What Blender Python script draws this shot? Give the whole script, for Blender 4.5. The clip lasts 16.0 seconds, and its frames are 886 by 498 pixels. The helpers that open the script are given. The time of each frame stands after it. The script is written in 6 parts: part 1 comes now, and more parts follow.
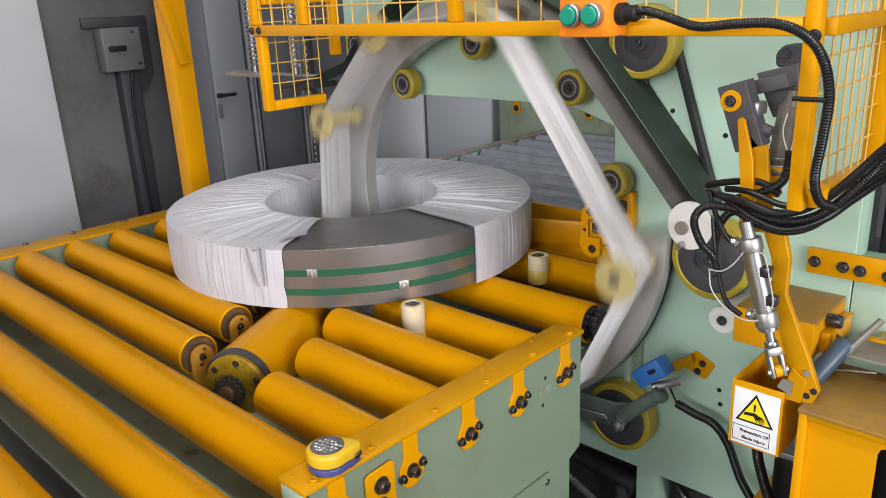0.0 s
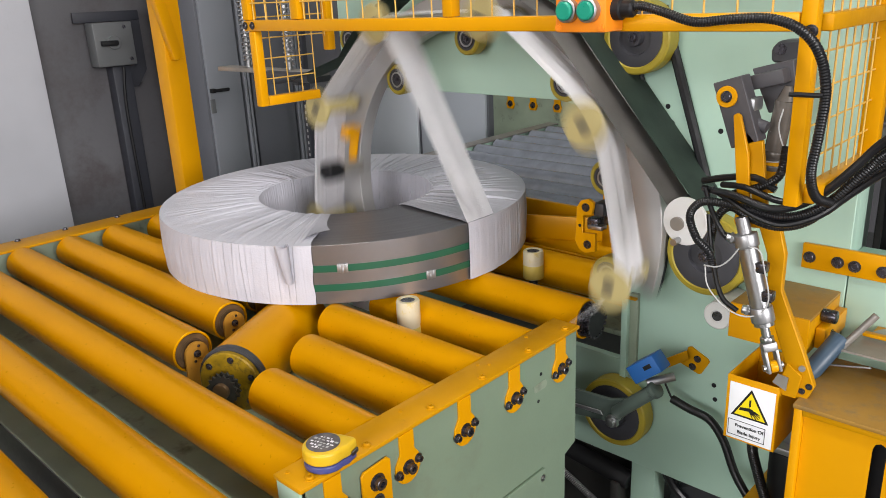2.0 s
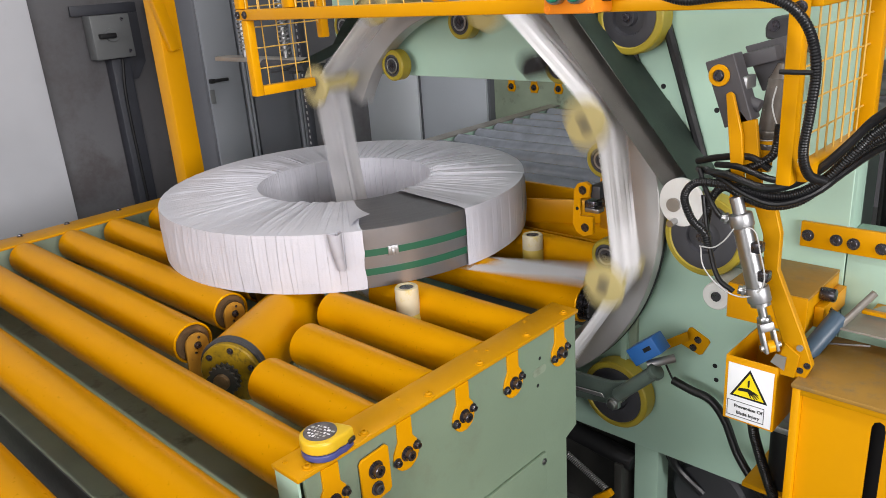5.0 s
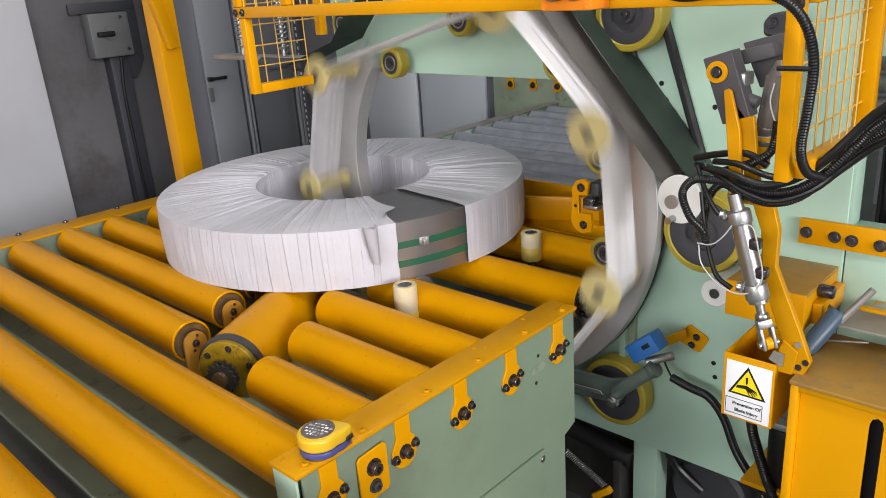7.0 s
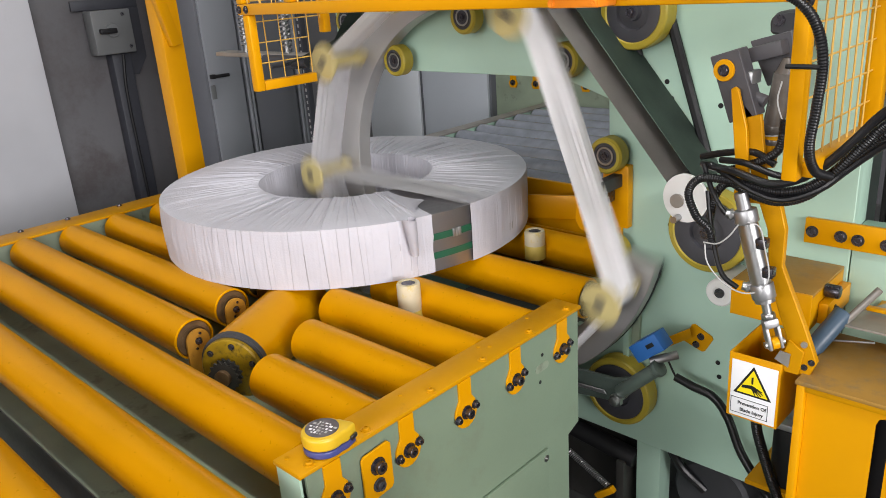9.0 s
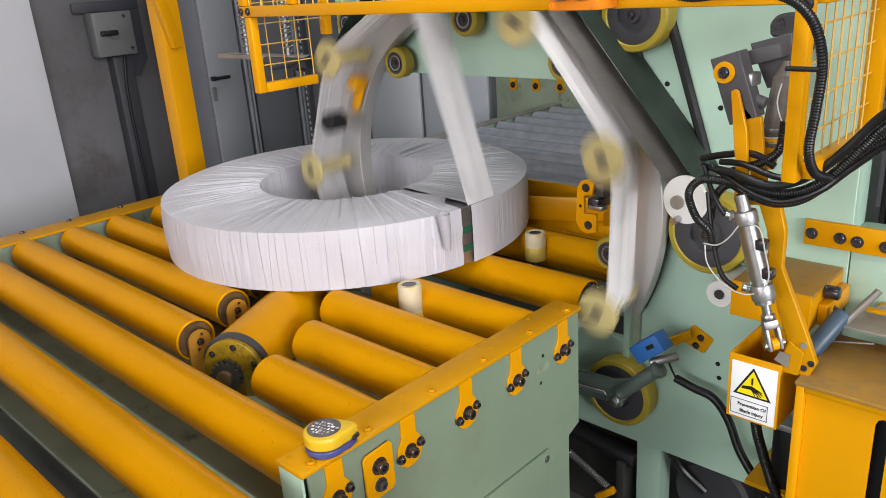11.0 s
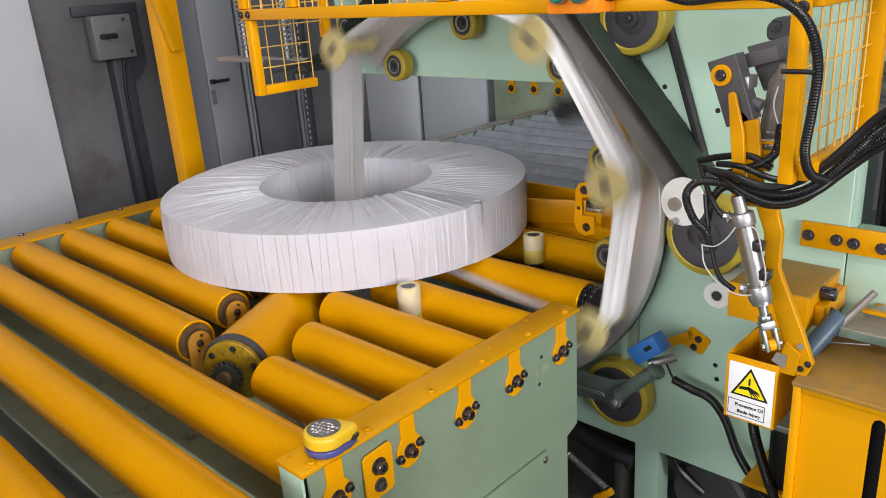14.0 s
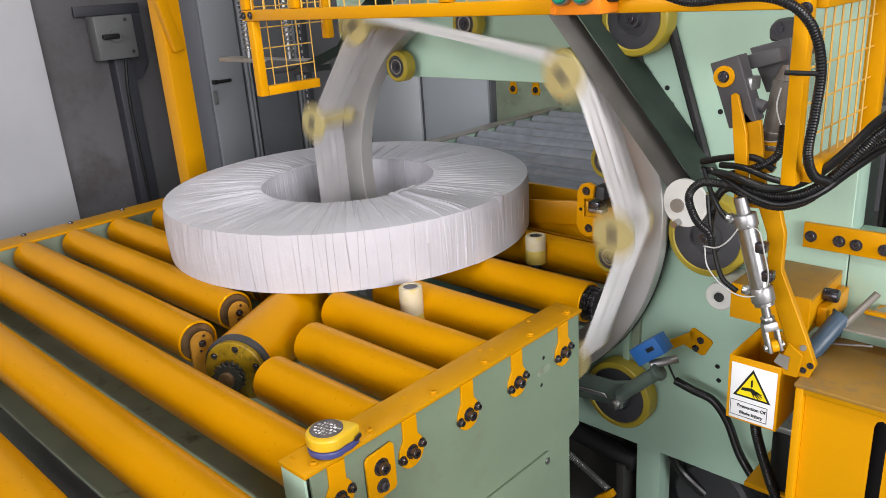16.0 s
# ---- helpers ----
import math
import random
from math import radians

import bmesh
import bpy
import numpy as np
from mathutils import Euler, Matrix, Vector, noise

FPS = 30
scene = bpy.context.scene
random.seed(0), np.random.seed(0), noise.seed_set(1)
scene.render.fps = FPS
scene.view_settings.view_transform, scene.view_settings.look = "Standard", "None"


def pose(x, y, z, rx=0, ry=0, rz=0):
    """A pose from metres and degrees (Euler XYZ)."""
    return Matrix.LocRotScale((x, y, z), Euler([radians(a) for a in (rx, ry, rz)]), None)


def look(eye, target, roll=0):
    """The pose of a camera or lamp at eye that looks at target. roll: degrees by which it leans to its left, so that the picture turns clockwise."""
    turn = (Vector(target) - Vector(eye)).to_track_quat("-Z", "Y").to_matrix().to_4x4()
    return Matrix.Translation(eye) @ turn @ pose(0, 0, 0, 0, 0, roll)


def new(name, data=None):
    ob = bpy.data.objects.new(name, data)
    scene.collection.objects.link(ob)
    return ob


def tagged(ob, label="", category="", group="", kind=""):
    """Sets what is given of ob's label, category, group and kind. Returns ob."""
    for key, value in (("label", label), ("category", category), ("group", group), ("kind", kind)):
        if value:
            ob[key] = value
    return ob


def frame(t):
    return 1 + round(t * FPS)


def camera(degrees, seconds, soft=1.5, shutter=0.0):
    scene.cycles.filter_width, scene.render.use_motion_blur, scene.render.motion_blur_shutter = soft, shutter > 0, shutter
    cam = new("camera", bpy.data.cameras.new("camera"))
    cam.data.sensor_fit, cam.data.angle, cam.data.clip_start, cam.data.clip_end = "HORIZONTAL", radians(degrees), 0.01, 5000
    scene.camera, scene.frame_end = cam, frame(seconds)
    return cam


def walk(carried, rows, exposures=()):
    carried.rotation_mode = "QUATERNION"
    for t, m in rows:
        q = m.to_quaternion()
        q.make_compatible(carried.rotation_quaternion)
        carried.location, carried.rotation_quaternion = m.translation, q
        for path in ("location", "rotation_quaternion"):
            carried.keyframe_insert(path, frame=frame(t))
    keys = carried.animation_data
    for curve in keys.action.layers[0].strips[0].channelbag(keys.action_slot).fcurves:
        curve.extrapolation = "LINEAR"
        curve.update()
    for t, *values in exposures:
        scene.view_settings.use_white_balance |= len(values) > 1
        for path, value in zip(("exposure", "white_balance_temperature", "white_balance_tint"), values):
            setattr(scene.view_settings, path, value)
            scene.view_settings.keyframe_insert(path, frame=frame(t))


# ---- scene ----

# ---- camera and its path ----
cam = camera(59.86, 16.0, soft=0.85, shutter=0.45)
walk(cam, [
    (0.0, pose(-0.009, -0.009, 1.500, 71.84, 2.54, 43.21)),
    (0.5, pose(-0.014, -0.008, 1.500, 71.86, 2.35, 42.94)),
    (1.0, pose(-0.015, -0.007, 1.499, 71.77, 2.28, 42.87)),
    (1.5, pose(-0.015, -0.006, 1.499, 71.63, 2.28, 42.82)),
    (2.0, pose(-0.015, -0.009, 1.500, 71.48, 2.46, 42.71)),
    (2.5, pose(-0.008, -0.003, 1.501, 71.25, 2.81, 42.68)),
    (3.0, pose(-0.003, 0.005, 1.500, 70.96, 3.12, 42.70)),
    (3.5, pose(-0.004, 0.010, 1.501, 70.71, 3.36, 42.70)),
    (4.0, pose(-0.002, 0.010, 1.501, 70.56, 3.59, 42.80)),
    (6.5, pose(0.002, 0.016, 1.501, 70.21, 4.03, 42.88)),
    (7.0, pose(0.003, 0.015, 1.499, 70.21, 3.97, 42.86)),
    (7.5, pose(0.005, 0.014, 1.501, 70.10, 4.06, 42.80)),
    (8.0, pose(0.001, 0.014, 1.499, 70.08, 4.00, 42.81)),
    (8.5, pose(-0.000, 0.011, 1.502, 70.06, 3.91, 42.88)),
    (9.0, pose(-0.006, 0.014, 1.497, 70.11, 3.81, 42.97)),
    (11.5, pose(-0.003, 0.003, 1.498, 70.33, 3.72, 42.95)),
    (12.0, pose(-0.002, 0.000, 1.499, 70.41, 3.67, 42.96)),
    (12.5, pose(-0.001, -0.000, 1.500, 70.46, 3.65, 42.94)),
    (13.0, pose(-0.002, -0.001, 1.500, 70.47, 3.64, 42.87)),
    (13.5, pose(0.001, -0.003, 1.499, 70.52, 3.64, 42.83)),
    (14.0, pose(0.001, -0.001, 1.497, 70.52, 3.69, 42.83)),
    (14.5, pose(0.000, -0.000, 1.500, 70.47, 3.76, 42.84)),
    (15.0, pose(-0.000, -0.001, 1.499, 70.53, 3.78, 42.85)),
    (15.5, pose(0.000, 0.001, 1.497, 70.51, 3.77, 42.89)),
    (16.0, pose(-0.001, -0.003, 1.498, 70.56, 3.64, 42.92)),
])

# ---- light ----
world = bpy.data.worlds.new("world")
scene.world = world
world.use_nodes = True
wn = world.node_tree.nodes
sky = wn.new("ShaderNodeTexSky")
sky.sky_type, sky.sun_disc = "NISHITA", False
sky.sun_elevation, sky.sun_rotation = radians(40), radians(200)
world.node_tree.links.new(sky.outputs[0], wn["Background"].inputs[0])
wn["Background"].inputs[1].default_value = 0.1


def unseen_lamp(name, m, w, h, power, color=(1, 1, 1)):
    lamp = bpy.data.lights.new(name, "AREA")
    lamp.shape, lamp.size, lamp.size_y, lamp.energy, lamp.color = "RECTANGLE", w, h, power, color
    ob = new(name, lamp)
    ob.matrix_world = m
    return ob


# Unseen area lamps stand in for daylight through assumed windows.
unseen_lamp("unseen_lamp", look((0.4, -8.85, 3.2), (-0.6, 1.2, 1.0)), 7.0, 2.6, 560, (1.0, 0.968, 0.975))
unseen_lamp("unseen_lamp", look((8.85, -2.6, 3.2), (-1, 1.3, 0.9)), 6.0, 2.6, 1100, (1.0, 0.968, 0.98))
# Unseen overhead tubes; the rear one is added to brighten the back cabinets.
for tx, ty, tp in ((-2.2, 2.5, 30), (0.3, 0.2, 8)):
    unseen_lamp("unseen_tube", look((tx, ty, 3.9), (tx, ty + 0.001, 0)), 0.10, 2.2, tp, (1.0, 0.99, 0.97))
# Unseen tube in front of the guard, added to brighten the upper plate.
unseen_lamp("unseen_tube", look((-0.40, 0.42, 2.75), (-0.40, 0.421, 0)) @ Matrix.Rotation(radians(90), 4, "Z"), 0.10, 1.5, 22, (1.0, 0.99, 0.97))
scene.view_settings.exposure = 0.0

# ---- materials ----
def material(name, color, rough=0.5, metal=0.0, var=0.12, scale=6.0, bump=0.05, fine=90.0, coat=0.0, spec=0.5, dirt=None, dirt_at=0.6):
    """Principled paint or metal with two scales of variation, optional dirt colour and a fine relief."""
    m = bpy.data.materials.new(name)
    m.use_nodes = True
    nt = m.node_tree
    b = nt.nodes["Principled BSDF"]
    tc = nt.nodes.new("ShaderNodeTexCoord")
    big, small = nt.nodes.new("ShaderNodeTexNoise"), nt.nodes.new("ShaderNodeTexNoise")
    big.inputs["Scale"].default_value, small.inputs["Scale"].default_value = scale, fine
    big.inputs["Detail"].default_value = 5.0
    for n in (big, small):
        nt.links.new(tc.outputs["Object"], n.inputs["Vector"])
    ramp = nt.nodes.new("ShaderNodeValToRGB")
    lo, hi = [max(0.0, c * (1 - var)) for c in color], [min(1.0, c * (1 + var)) for c in color]
    ramp.color_ramp.elements[0].color, ramp.color_ramp.elements[1].color = (*lo, 1), (*hi, 1)
    ramp.color_ramp.elements[0].position, ramp.color_ramp.elements[1].position = 0.3, 0.7
    nt.links.new(big.outputs["Fac"], ramp.inputs["Fac"])
    out = ramp.outputs["Color"]
    if dirt:
        spots = nt.nodes.new("ShaderNodeTexNoise")
        spots.inputs["Scale"].default_value, spots.inputs["Detail"].default_value = scale * 2.3, 8.0
        spots.inputs["Roughness"].default_value = 0.7
        nt.links.new(tc.outputs["Object"], spots.inputs["Vector"])
        mask = nt.nodes.new("ShaderNodeMapRange")
        mask.inputs["From Min"].default_value, mask.inputs["From Max"].default_value = dirt_at, dirt_at + 0.16
        nt.links.new(spots.outputs["Fac"], mask.inputs["Value"])
        mix = nt.nodes.new("ShaderNodeMix")
        mix.data_type = "RGBA"
        nt.links.new(mask.outputs["Result"], mix.inputs["Factor"])
        nt.links.new(out, mix.inputs["A"])
        mix.inputs["B"].default_value = (*dirt, 1)
        out = mix.outputs["Result"]
    nt.links.new(out, b.inputs["Base Color"])
    rr = nt.nodes.new("ShaderNodeMapRange")
    rr.inputs["To Min"].default_value, rr.inputs["To Max"].default_value = max(0.02, rough - 0.08), min(1, rough + 0.1)
    nt.links.new(small.outputs["Fac"], rr.inputs["Value"])
    nt.links.new(rr.outputs["Result"], b.inputs["Roughness"])
    b.inputs["Metallic"].default_value = metal
    b.inputs["Coat Weight"].default_value = coat
    b.inputs["Coat Roughness"].default_value = 0.07
    b.inputs["Specular IOR Level"].default_value = spec
    if bump:
        bp = nt.nodes.new("ShaderNodeBump")
        bp.inputs["Strength"].default_value, bp.inputs["Distance"].default_value = bump, 0.002
        nt.links.new(small.outputs["Fac"], bp.inputs["Height"])
        nt.links.new(bp.outputs["Normal"], b.inputs["Normal"])
    return m


YEL = material("yellow_paint", (0.67, 0.300, 0.0006), 0.32, metal=0.05, spec=0.2, var=0.05, scale=3, bump=0.01, fine=30)
YEL_ROLL = material("roller_yellow_paint", (0.62, 0.274, 0.0002), 0.30, metal=0.2, coat=0.03, var=0.06, scale=4, bump=0.008, fine=120, spec=0.04, dirt=(0.62, 0.265, 0.0005), dirt_at=0.60)
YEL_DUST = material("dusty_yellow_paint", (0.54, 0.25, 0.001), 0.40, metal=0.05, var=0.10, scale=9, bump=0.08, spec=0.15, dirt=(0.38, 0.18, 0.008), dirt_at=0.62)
ORANGE = material("orange_paint", (0.85, 0.25, 0.012), 0.35, var=0.04)
GREEN = material("mint_green_paint", (0.395, 0.565, 0.455), 0.36, var=0.07, scale=2.4, bump=0.05, fine=200, dirt=(0.33, 0.44, 0.33), dirt_at=0.66)
# Blotched and darker than GREEN; it also puts shade into two far panels.
GREEN_DARK = material("darker_green_paint", (0.28, 0.335, 0.245), 0.4, var=0.2, scale=5, dirt=(0.10, 0.105, 0.08), dirt_at=0.56)
BELT = material("green_belt_rubber", (0.062, 0.090, 0.072), 0.6, var=0.3, scale=9, fine=300, bump=0.2)
BELTG = material("grey_belt_fabric", (0.26, 0.242, 0.228), 0.6, var=0.2, scale=8, fine=300, bump=0.2)
BLACK = material("black_rubber", (0.010, 0.010, 0.011), 0.5, var=0.2, spec=0.3)
HOSE = material("black_corrugated_plastic", (0.008, 0.008, 0.009), 0.34, var=0.2, spec=0.4)
DARK = material("dark_grey_metal", (0.055, 0.056, 0.062), 0.5, metal=0.3, var=0.12, scale=12)
BLOCK = material("grey_phenolic_block", (0.058, 0.055, 0.060), 0.55, var=0.1, scale=14)
STEEL = material("bright_steel", (0.40, 0.40, 0.40), 0.33, metal=1.0, var=0.08, fine=220)
ALU = material("brushed_aluminium", (0.38, 0.38, 0.385), 0.42, metal=0.9, var=0.05, fine=260)
RINGM = material("ring_grey_aluminium", (0.44, 0.43, 0.42), 0.38, metal=0.5, var=0.08, scale=8)
COILM = material("rolled_strip_steel", (0.255, 0.246, 0.252), 0.36, metal=0.85, var=0.10, scale=7, fine=300)
STRAP = material("green_strap_plastic", (0.012, 0.085, 0.045), 0.35, var=0.08)
WHITE = material("white_plastic", (0.74, 0.74, 0.72), 0.45, var=0.04)
CREAM = material("cream_polyurethane", (0.43, 0.36, 0.155), 0.5, var=0.12, scale=14, dirt=(0.35, 0.28, 0.10), dirt_at=0.6)
POSTM = material("cream_nylon_sleeve", (0.55, 0.48, 0.33), 0.5, var=0.1, scale=16, dirt=(0.52, 0.38, 0.08), dirt_at=0.55)
POSTY = material("yellow_nylon", (0.52, 0.38, 0.07), 0.5, var=0.12, scale=16)
TYRE = material("yellow_polyurethane_tyre", (0.33, 0.255, 0.022), 0.45, var=0.1, scale=12)
WHEEL = material("dark_wheel_disc", (0.040, 0.040, 0.046), 0.5, var=0.15, scale=14)
BLUE = material("blue_plastic", (0.020, 0.105, 0.33), 0.4, var=0.06)
BLUETUBE = material("blue_hose", (0.045, 0.08, 0.12), 0.4, var=0.1)
BOLT = material("black_oxide_steel", (0.10, 0.095, 0.11), 0.27, metal=0.85, var=0.2)
SIGNW = material("sign_white", (0.82, 0.82, 0.84), 0.35, var=0.02)
SIGNY = material("sign_yellow", (0.85, 0.68, 0.01), 0.35, var=0.02)
SIGNK = material("sign_black", (0.01, 0.01, 0.01), 0.4, var=0.02)
BTN = material("green_button", (0.01, 0.25, 0.16), 0.3, var=0.03)
WIRE = material("yellow_mesh_wire", (0.62, 0.37, 0.07), 0.4, var=0.05)
TAPEY = material("tape_case_yellow", (0.66, 0.42, 0.02), 0.3, var=0.05)
TAPEB = material("tape_case_blue", (0.06, 0.07, 0.22), 0.35, var=0.05)
TAPEG = material("tape_label_grey", (0.10, 0.09, 0.095), 0.4, var=0.5, scale=60, dirt=(0.38, 0.07, 0.05), dirt_at=0.62)
WALLG = material("grey_wall_paint", (0.130, 0.128, 0.136), 0.8, var=0.14, scale=1.1, bump=0.1, fine=60, dirt=(0.098, 0.088, 0.091), dirt_at=0.50)
WALLW = material("white_wall_paint", (0.46, 0.465, 0.495), 0.8, var=0.08, scale=2.5, bump=0.15, fine=40, dirt=(0.42, 0.42, 0.45), dirt_at=0.60)
FLOORM = material("concrete_floor", (0.10, 0.105, 0.10), 0.55, var=0.2, scale=2.5, dirt=(0.05, 0.05, 0.045), dirt_at=0.58)
CABG = material("grey_cabinet_paint", (0.52, 0.555, 0.60), 0.4, var=0.03, scale=2)
CABM = material("mid_grey_cabinet_paint", (0.22, 0.232, 0.255), 0.4, var=0.04, scale=2)
CABL = material("light_grey_cabinet_paint", (0.78, 0.815, 0.86), 0.35, var=0.03, scale=2)
CABD = material("dark_cabinet_paint", (0.12, 0.125, 0.14), 0.42, var=0.04, scale=2)
BOXG = material("grey_switch_box", (0.125, 0.13, 0.132), 0.45, var=0.04)
STAND = material("dark_steel_stand_paint", (0.040, 0.042, 0.052), 0.5, var=0.12, scale=6)
ARMG = material("dark_green_paint", (0.075, 0.10, 0.085), 0.35, var=0.15, scale=14, dirt=(0.03, 0.03, 0.027), dirt_at=0.58)
# Stained near panels; their weaker light is put into a darker green.
GREEN_NEAR = material("stained_dimmed_green_paint", (0.185, 0.25, 0.175), 0.42, var=0.12, scale=2.2, bump=0.05, fine=200, dirt=(0.17, 0.205, 0.145), dirt_at=0.52)
DUSTB = material("brown_dusty_paint", (0.33, 0.18, 0.035), 0.5, var=0.2, scale=7, spec=0.3, dirt=(0.24, 0.16, 0.07), dirt_at=0.5)
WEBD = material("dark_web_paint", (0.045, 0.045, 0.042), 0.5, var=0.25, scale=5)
# Dull greys of unseen walls and ceiling hold down the bounced light.
HALLW = material("dull_unseen_wall", (0.20, 0.20, 0.20), 0.8, var=0.05, scale=2)
CEILM = material("dull_unseen_ceiling", (0.20, 0.20, 0.20), 0.8, var=0.05)
BARE = material("worn_sheet_steel", (0.32, 0.30, 0.27), 0.45, metal=0.5, var=0.2, scale=9)


OLIVE = material("greasy_olive_flange", (0.26, 0.16, 0.006), 0.35, var=0.3, scale=24, dirt=(0.05, 0.035, 0.012), dirt_at=0.52)
# Brown of the greasy shaft, and of the shade in roller ends.
GREASE_RECESS = material("grease_recess_brown", (0.16, 0.10, 0.05), 0.35, metal=0.4, var=0.3, scale=30)
RUSTY = material("rusty_orange_paint", (0.42, 0.20, 0.02), 0.5, var=0.2, scale=20, dirt=(0.20, 0.09, 0.02), dirt_at=0.58)
TINTED = material("tinted_cylinder_tube", (0.13, 0.115, 0.10), 0.22, metal=0.25, var=0.3, scale=25)
LEAD = material("grey_lead", (0.42, 0.42, 0.41), 0.5, var=0.05)
# Black for greasy steel, and for the shade of gaps and voids.
OIL_SHADE = material("black_oil_and_shade", (0.035, 0.034, 0.031), 0.4, var=0.4, scale=7, dirt=(0.06, 0.055, 0.045), dirt_at=0.6)


def film_material(name, color, rough, see, grain=240.0):
    """Woven white wrapping film: fine grain, faint streaks and a little light passing through."""
    m = material(name, color, rough, var=0.05, scale=11, bump=0.35, fine=grain, dirt=tuple(c * 0.90 for c in color), dirt_at=0.60)
    b = m.node_tree.nodes["Principled BSDF"]
    b.inputs["Subsurface Weight"].default_value = see
    b.inputs["Subsurface Radius"].default_value = (0.004, 0.004, 0.004)
    b.inputs["Sheen Weight"].default_value = 0.1
    return m


FILM = film_material("white_woven_film", (0.50, 0.495, 0.545), 0.42, 0.0)
# Darker film that paints the shade of the crease lines.
FILM_CREASE = film_material("film_crease_shade", (0.38, 0.375, 0.41), 0.55, 0.0)
# Same film as FILM; its lighter colour makes up for weaker light.
FILM_RUN = film_material("running_film", (0.93, 0.92, 0.935), 0.30, 0.0)
_nt = FILM_RUN.node_tree
_tr, _mx = _nt.nodes.new("ShaderNodeBsdfTranslucent"), _nt.nodes.new("ShaderNodeMixShader")
_tr.inputs["Color"].default_value = (0.86, 0.86, 0.89, 1)
_mx.inputs["Fac"].default_value = 0.06
_nt.links.new(_nt.nodes["Principled BSDF"].outputs[0], _mx.inputs[1])
_nt.links.new(_tr.outputs[0], _mx.inputs[2])
_nt.links.new(_mx.outputs[0], _nt.nodes["Material Output"].inputs["Surface"])
PLASTIC = material("clear_film_on_rollers", (0.30, 0.325, 0.37), 0.16, metal=0.3, var=0.14, scale=22, bump=1.0, fine=60, coat=0.5)


# ---- building helpers ----
def thing(name, loc, label, category, group="", kind=""):
    ob = new(name)
    ob.location = loc
    ob.empty_display_size = 0.05
    return tagged(ob, label, category, group, kind)


def origin(ob):
    p = Vector((0, 0, 0))
    while ob:
        p += ob.location
        ob = ob.parent
    return p


def smooth_sharp(me, angle=35):
    me.set_sharp_from_angle(angle=radians(angle))
    me.shade_smooth()
    me.set_sharp_from_angle(angle=radians(angle))


def part(name, bm, mat, parent=None, label="", at=None, kind=""):
    """Links a bmesh, given in world places, as one mesh under parent; at: its own origin."""
    me = bpy.data.meshes.new(name)
    base = Vector(at) if at is not None else (origin(parent) if parent else Vector((0, 0, 0)))
    bmesh.ops.translate(bm, verts=bm.verts, vec=-base)
    bm.normal_update()
    bm.to_mesh(me)
    bm.free()
    for mm in (mat if isinstance(mat, (list, tuple)) else [mat]):
        me.materials.append(mm)
    smooth_sharp(me)
    ob = new(name, me)
    ob.parent = parent
    ob.location = base - (origin(parent) if parent else Vector((0, 0, 0)))
    if label:
        ob["label"] = label
    if kind:
        ob["kind"] = kind
    return ob


def share(src, loc, parent, turn=None):
    """Another object on the same mesh, at a world place."""
    ob = new(src.name.split(".")[0], src.data)
    ob.parent = parent
    ob.location = Vector(loc) - origin(parent)
    if turn:
        ob.rotation_euler = turn
    if "label" in src:
        ob["label"] = src["label"]
    return ob


def B():
    return bmesh.new()


def box(bm, x0, x1, y0, y1, z0, z1, bev=0.002, m=None, mi=0):
    n0 = set(bm.verts)
    r = bmesh.ops.create_cube(bm, size=1.0)
    vs = r["verts"]
    bmesh.ops.scale(bm, verts=vs, vec=(x1 - x0, y1 - y0, z1 - z0))
    if bev:
        es = list({e for v in vs for e in v.link_edges})
        bmesh.ops.bevel(bm, geom=es, offset=min(bev, 0.4 * min(abs(x1 - x0), abs(y1 - y0), abs(z1 - z0))), segments=2, affect="EDGES", profile=0.5)
    vs = [v for v in bm.verts if v not in n0]
    bmesh.ops.translate(bm, verts=vs, vec=((x0 + x1) / 2, (y0 + y1) / 2, (z0 + z1) / 2))
    if m is not None:
        bmesh.ops.transform(bm, matrix=m, verts=vs)
    if mi:
        for fc in {f for v in vs for f in v.link_faces}:
            fc.material_index = mi
    return bm


def between(p0, p1):
    p0, p1 = Vector(p0), Vector(p1)
    return Matrix.Translation((p0 + p1) / 2) @ (p1 - p0).to_track_quat("Z", "Y").to_matrix().to_4x4(), (p1 - p0).length


def rod(bm, p0, p1, r, seg=20, r2=None, bev=0.0):
    m, ln = between(p0, p1)
    res = bmesh.ops.create_cone(bm, cap_ends=True, segments=seg, radius1=r, radius2=r if r2 is None else r2, depth=ln, matrix=m)
    if bev:
        es = [e for e in {e for v in res["verts"] for e in v.link_edges} if sum(len(f.verts) > 4 for f in e.link_faces) == 1]
        bmesh.ops.bevel(bm, geom=es, offset=bev, segments=2, affect="EDGES", profile=0.5)
    return bm


def lathe(bm, axis_p, axis_d, prof, seg=32, a0=0.0, a1=360.0):
    """Turns a profile of (along, radius) round an axis."""
    d = Vector(axis_d).normalized()
    m = Matrix.Translation(axis_p) @ d.to_track_quat("Z", "Y").to_matrix().to_4x4()
    full = abs(a1 - a0) >= 360
    n = seg if full else seg + 1
    rings = []
    for i in range(n):
        a = radians(a0 + (a1 - a0) * i / seg)
        rings.append([bm.verts.new(m @ Vector((r * math.cos(a), r * math.sin(a), h))) for h, r in prof])
    for i in range(seg):
        p, q = rings[i], rings[(i + 1) % n]
        for k in range(len(prof) - 1):
            bm.faces.new((p[k], q[k], q[k + 1], p[k + 1]))
    return bm


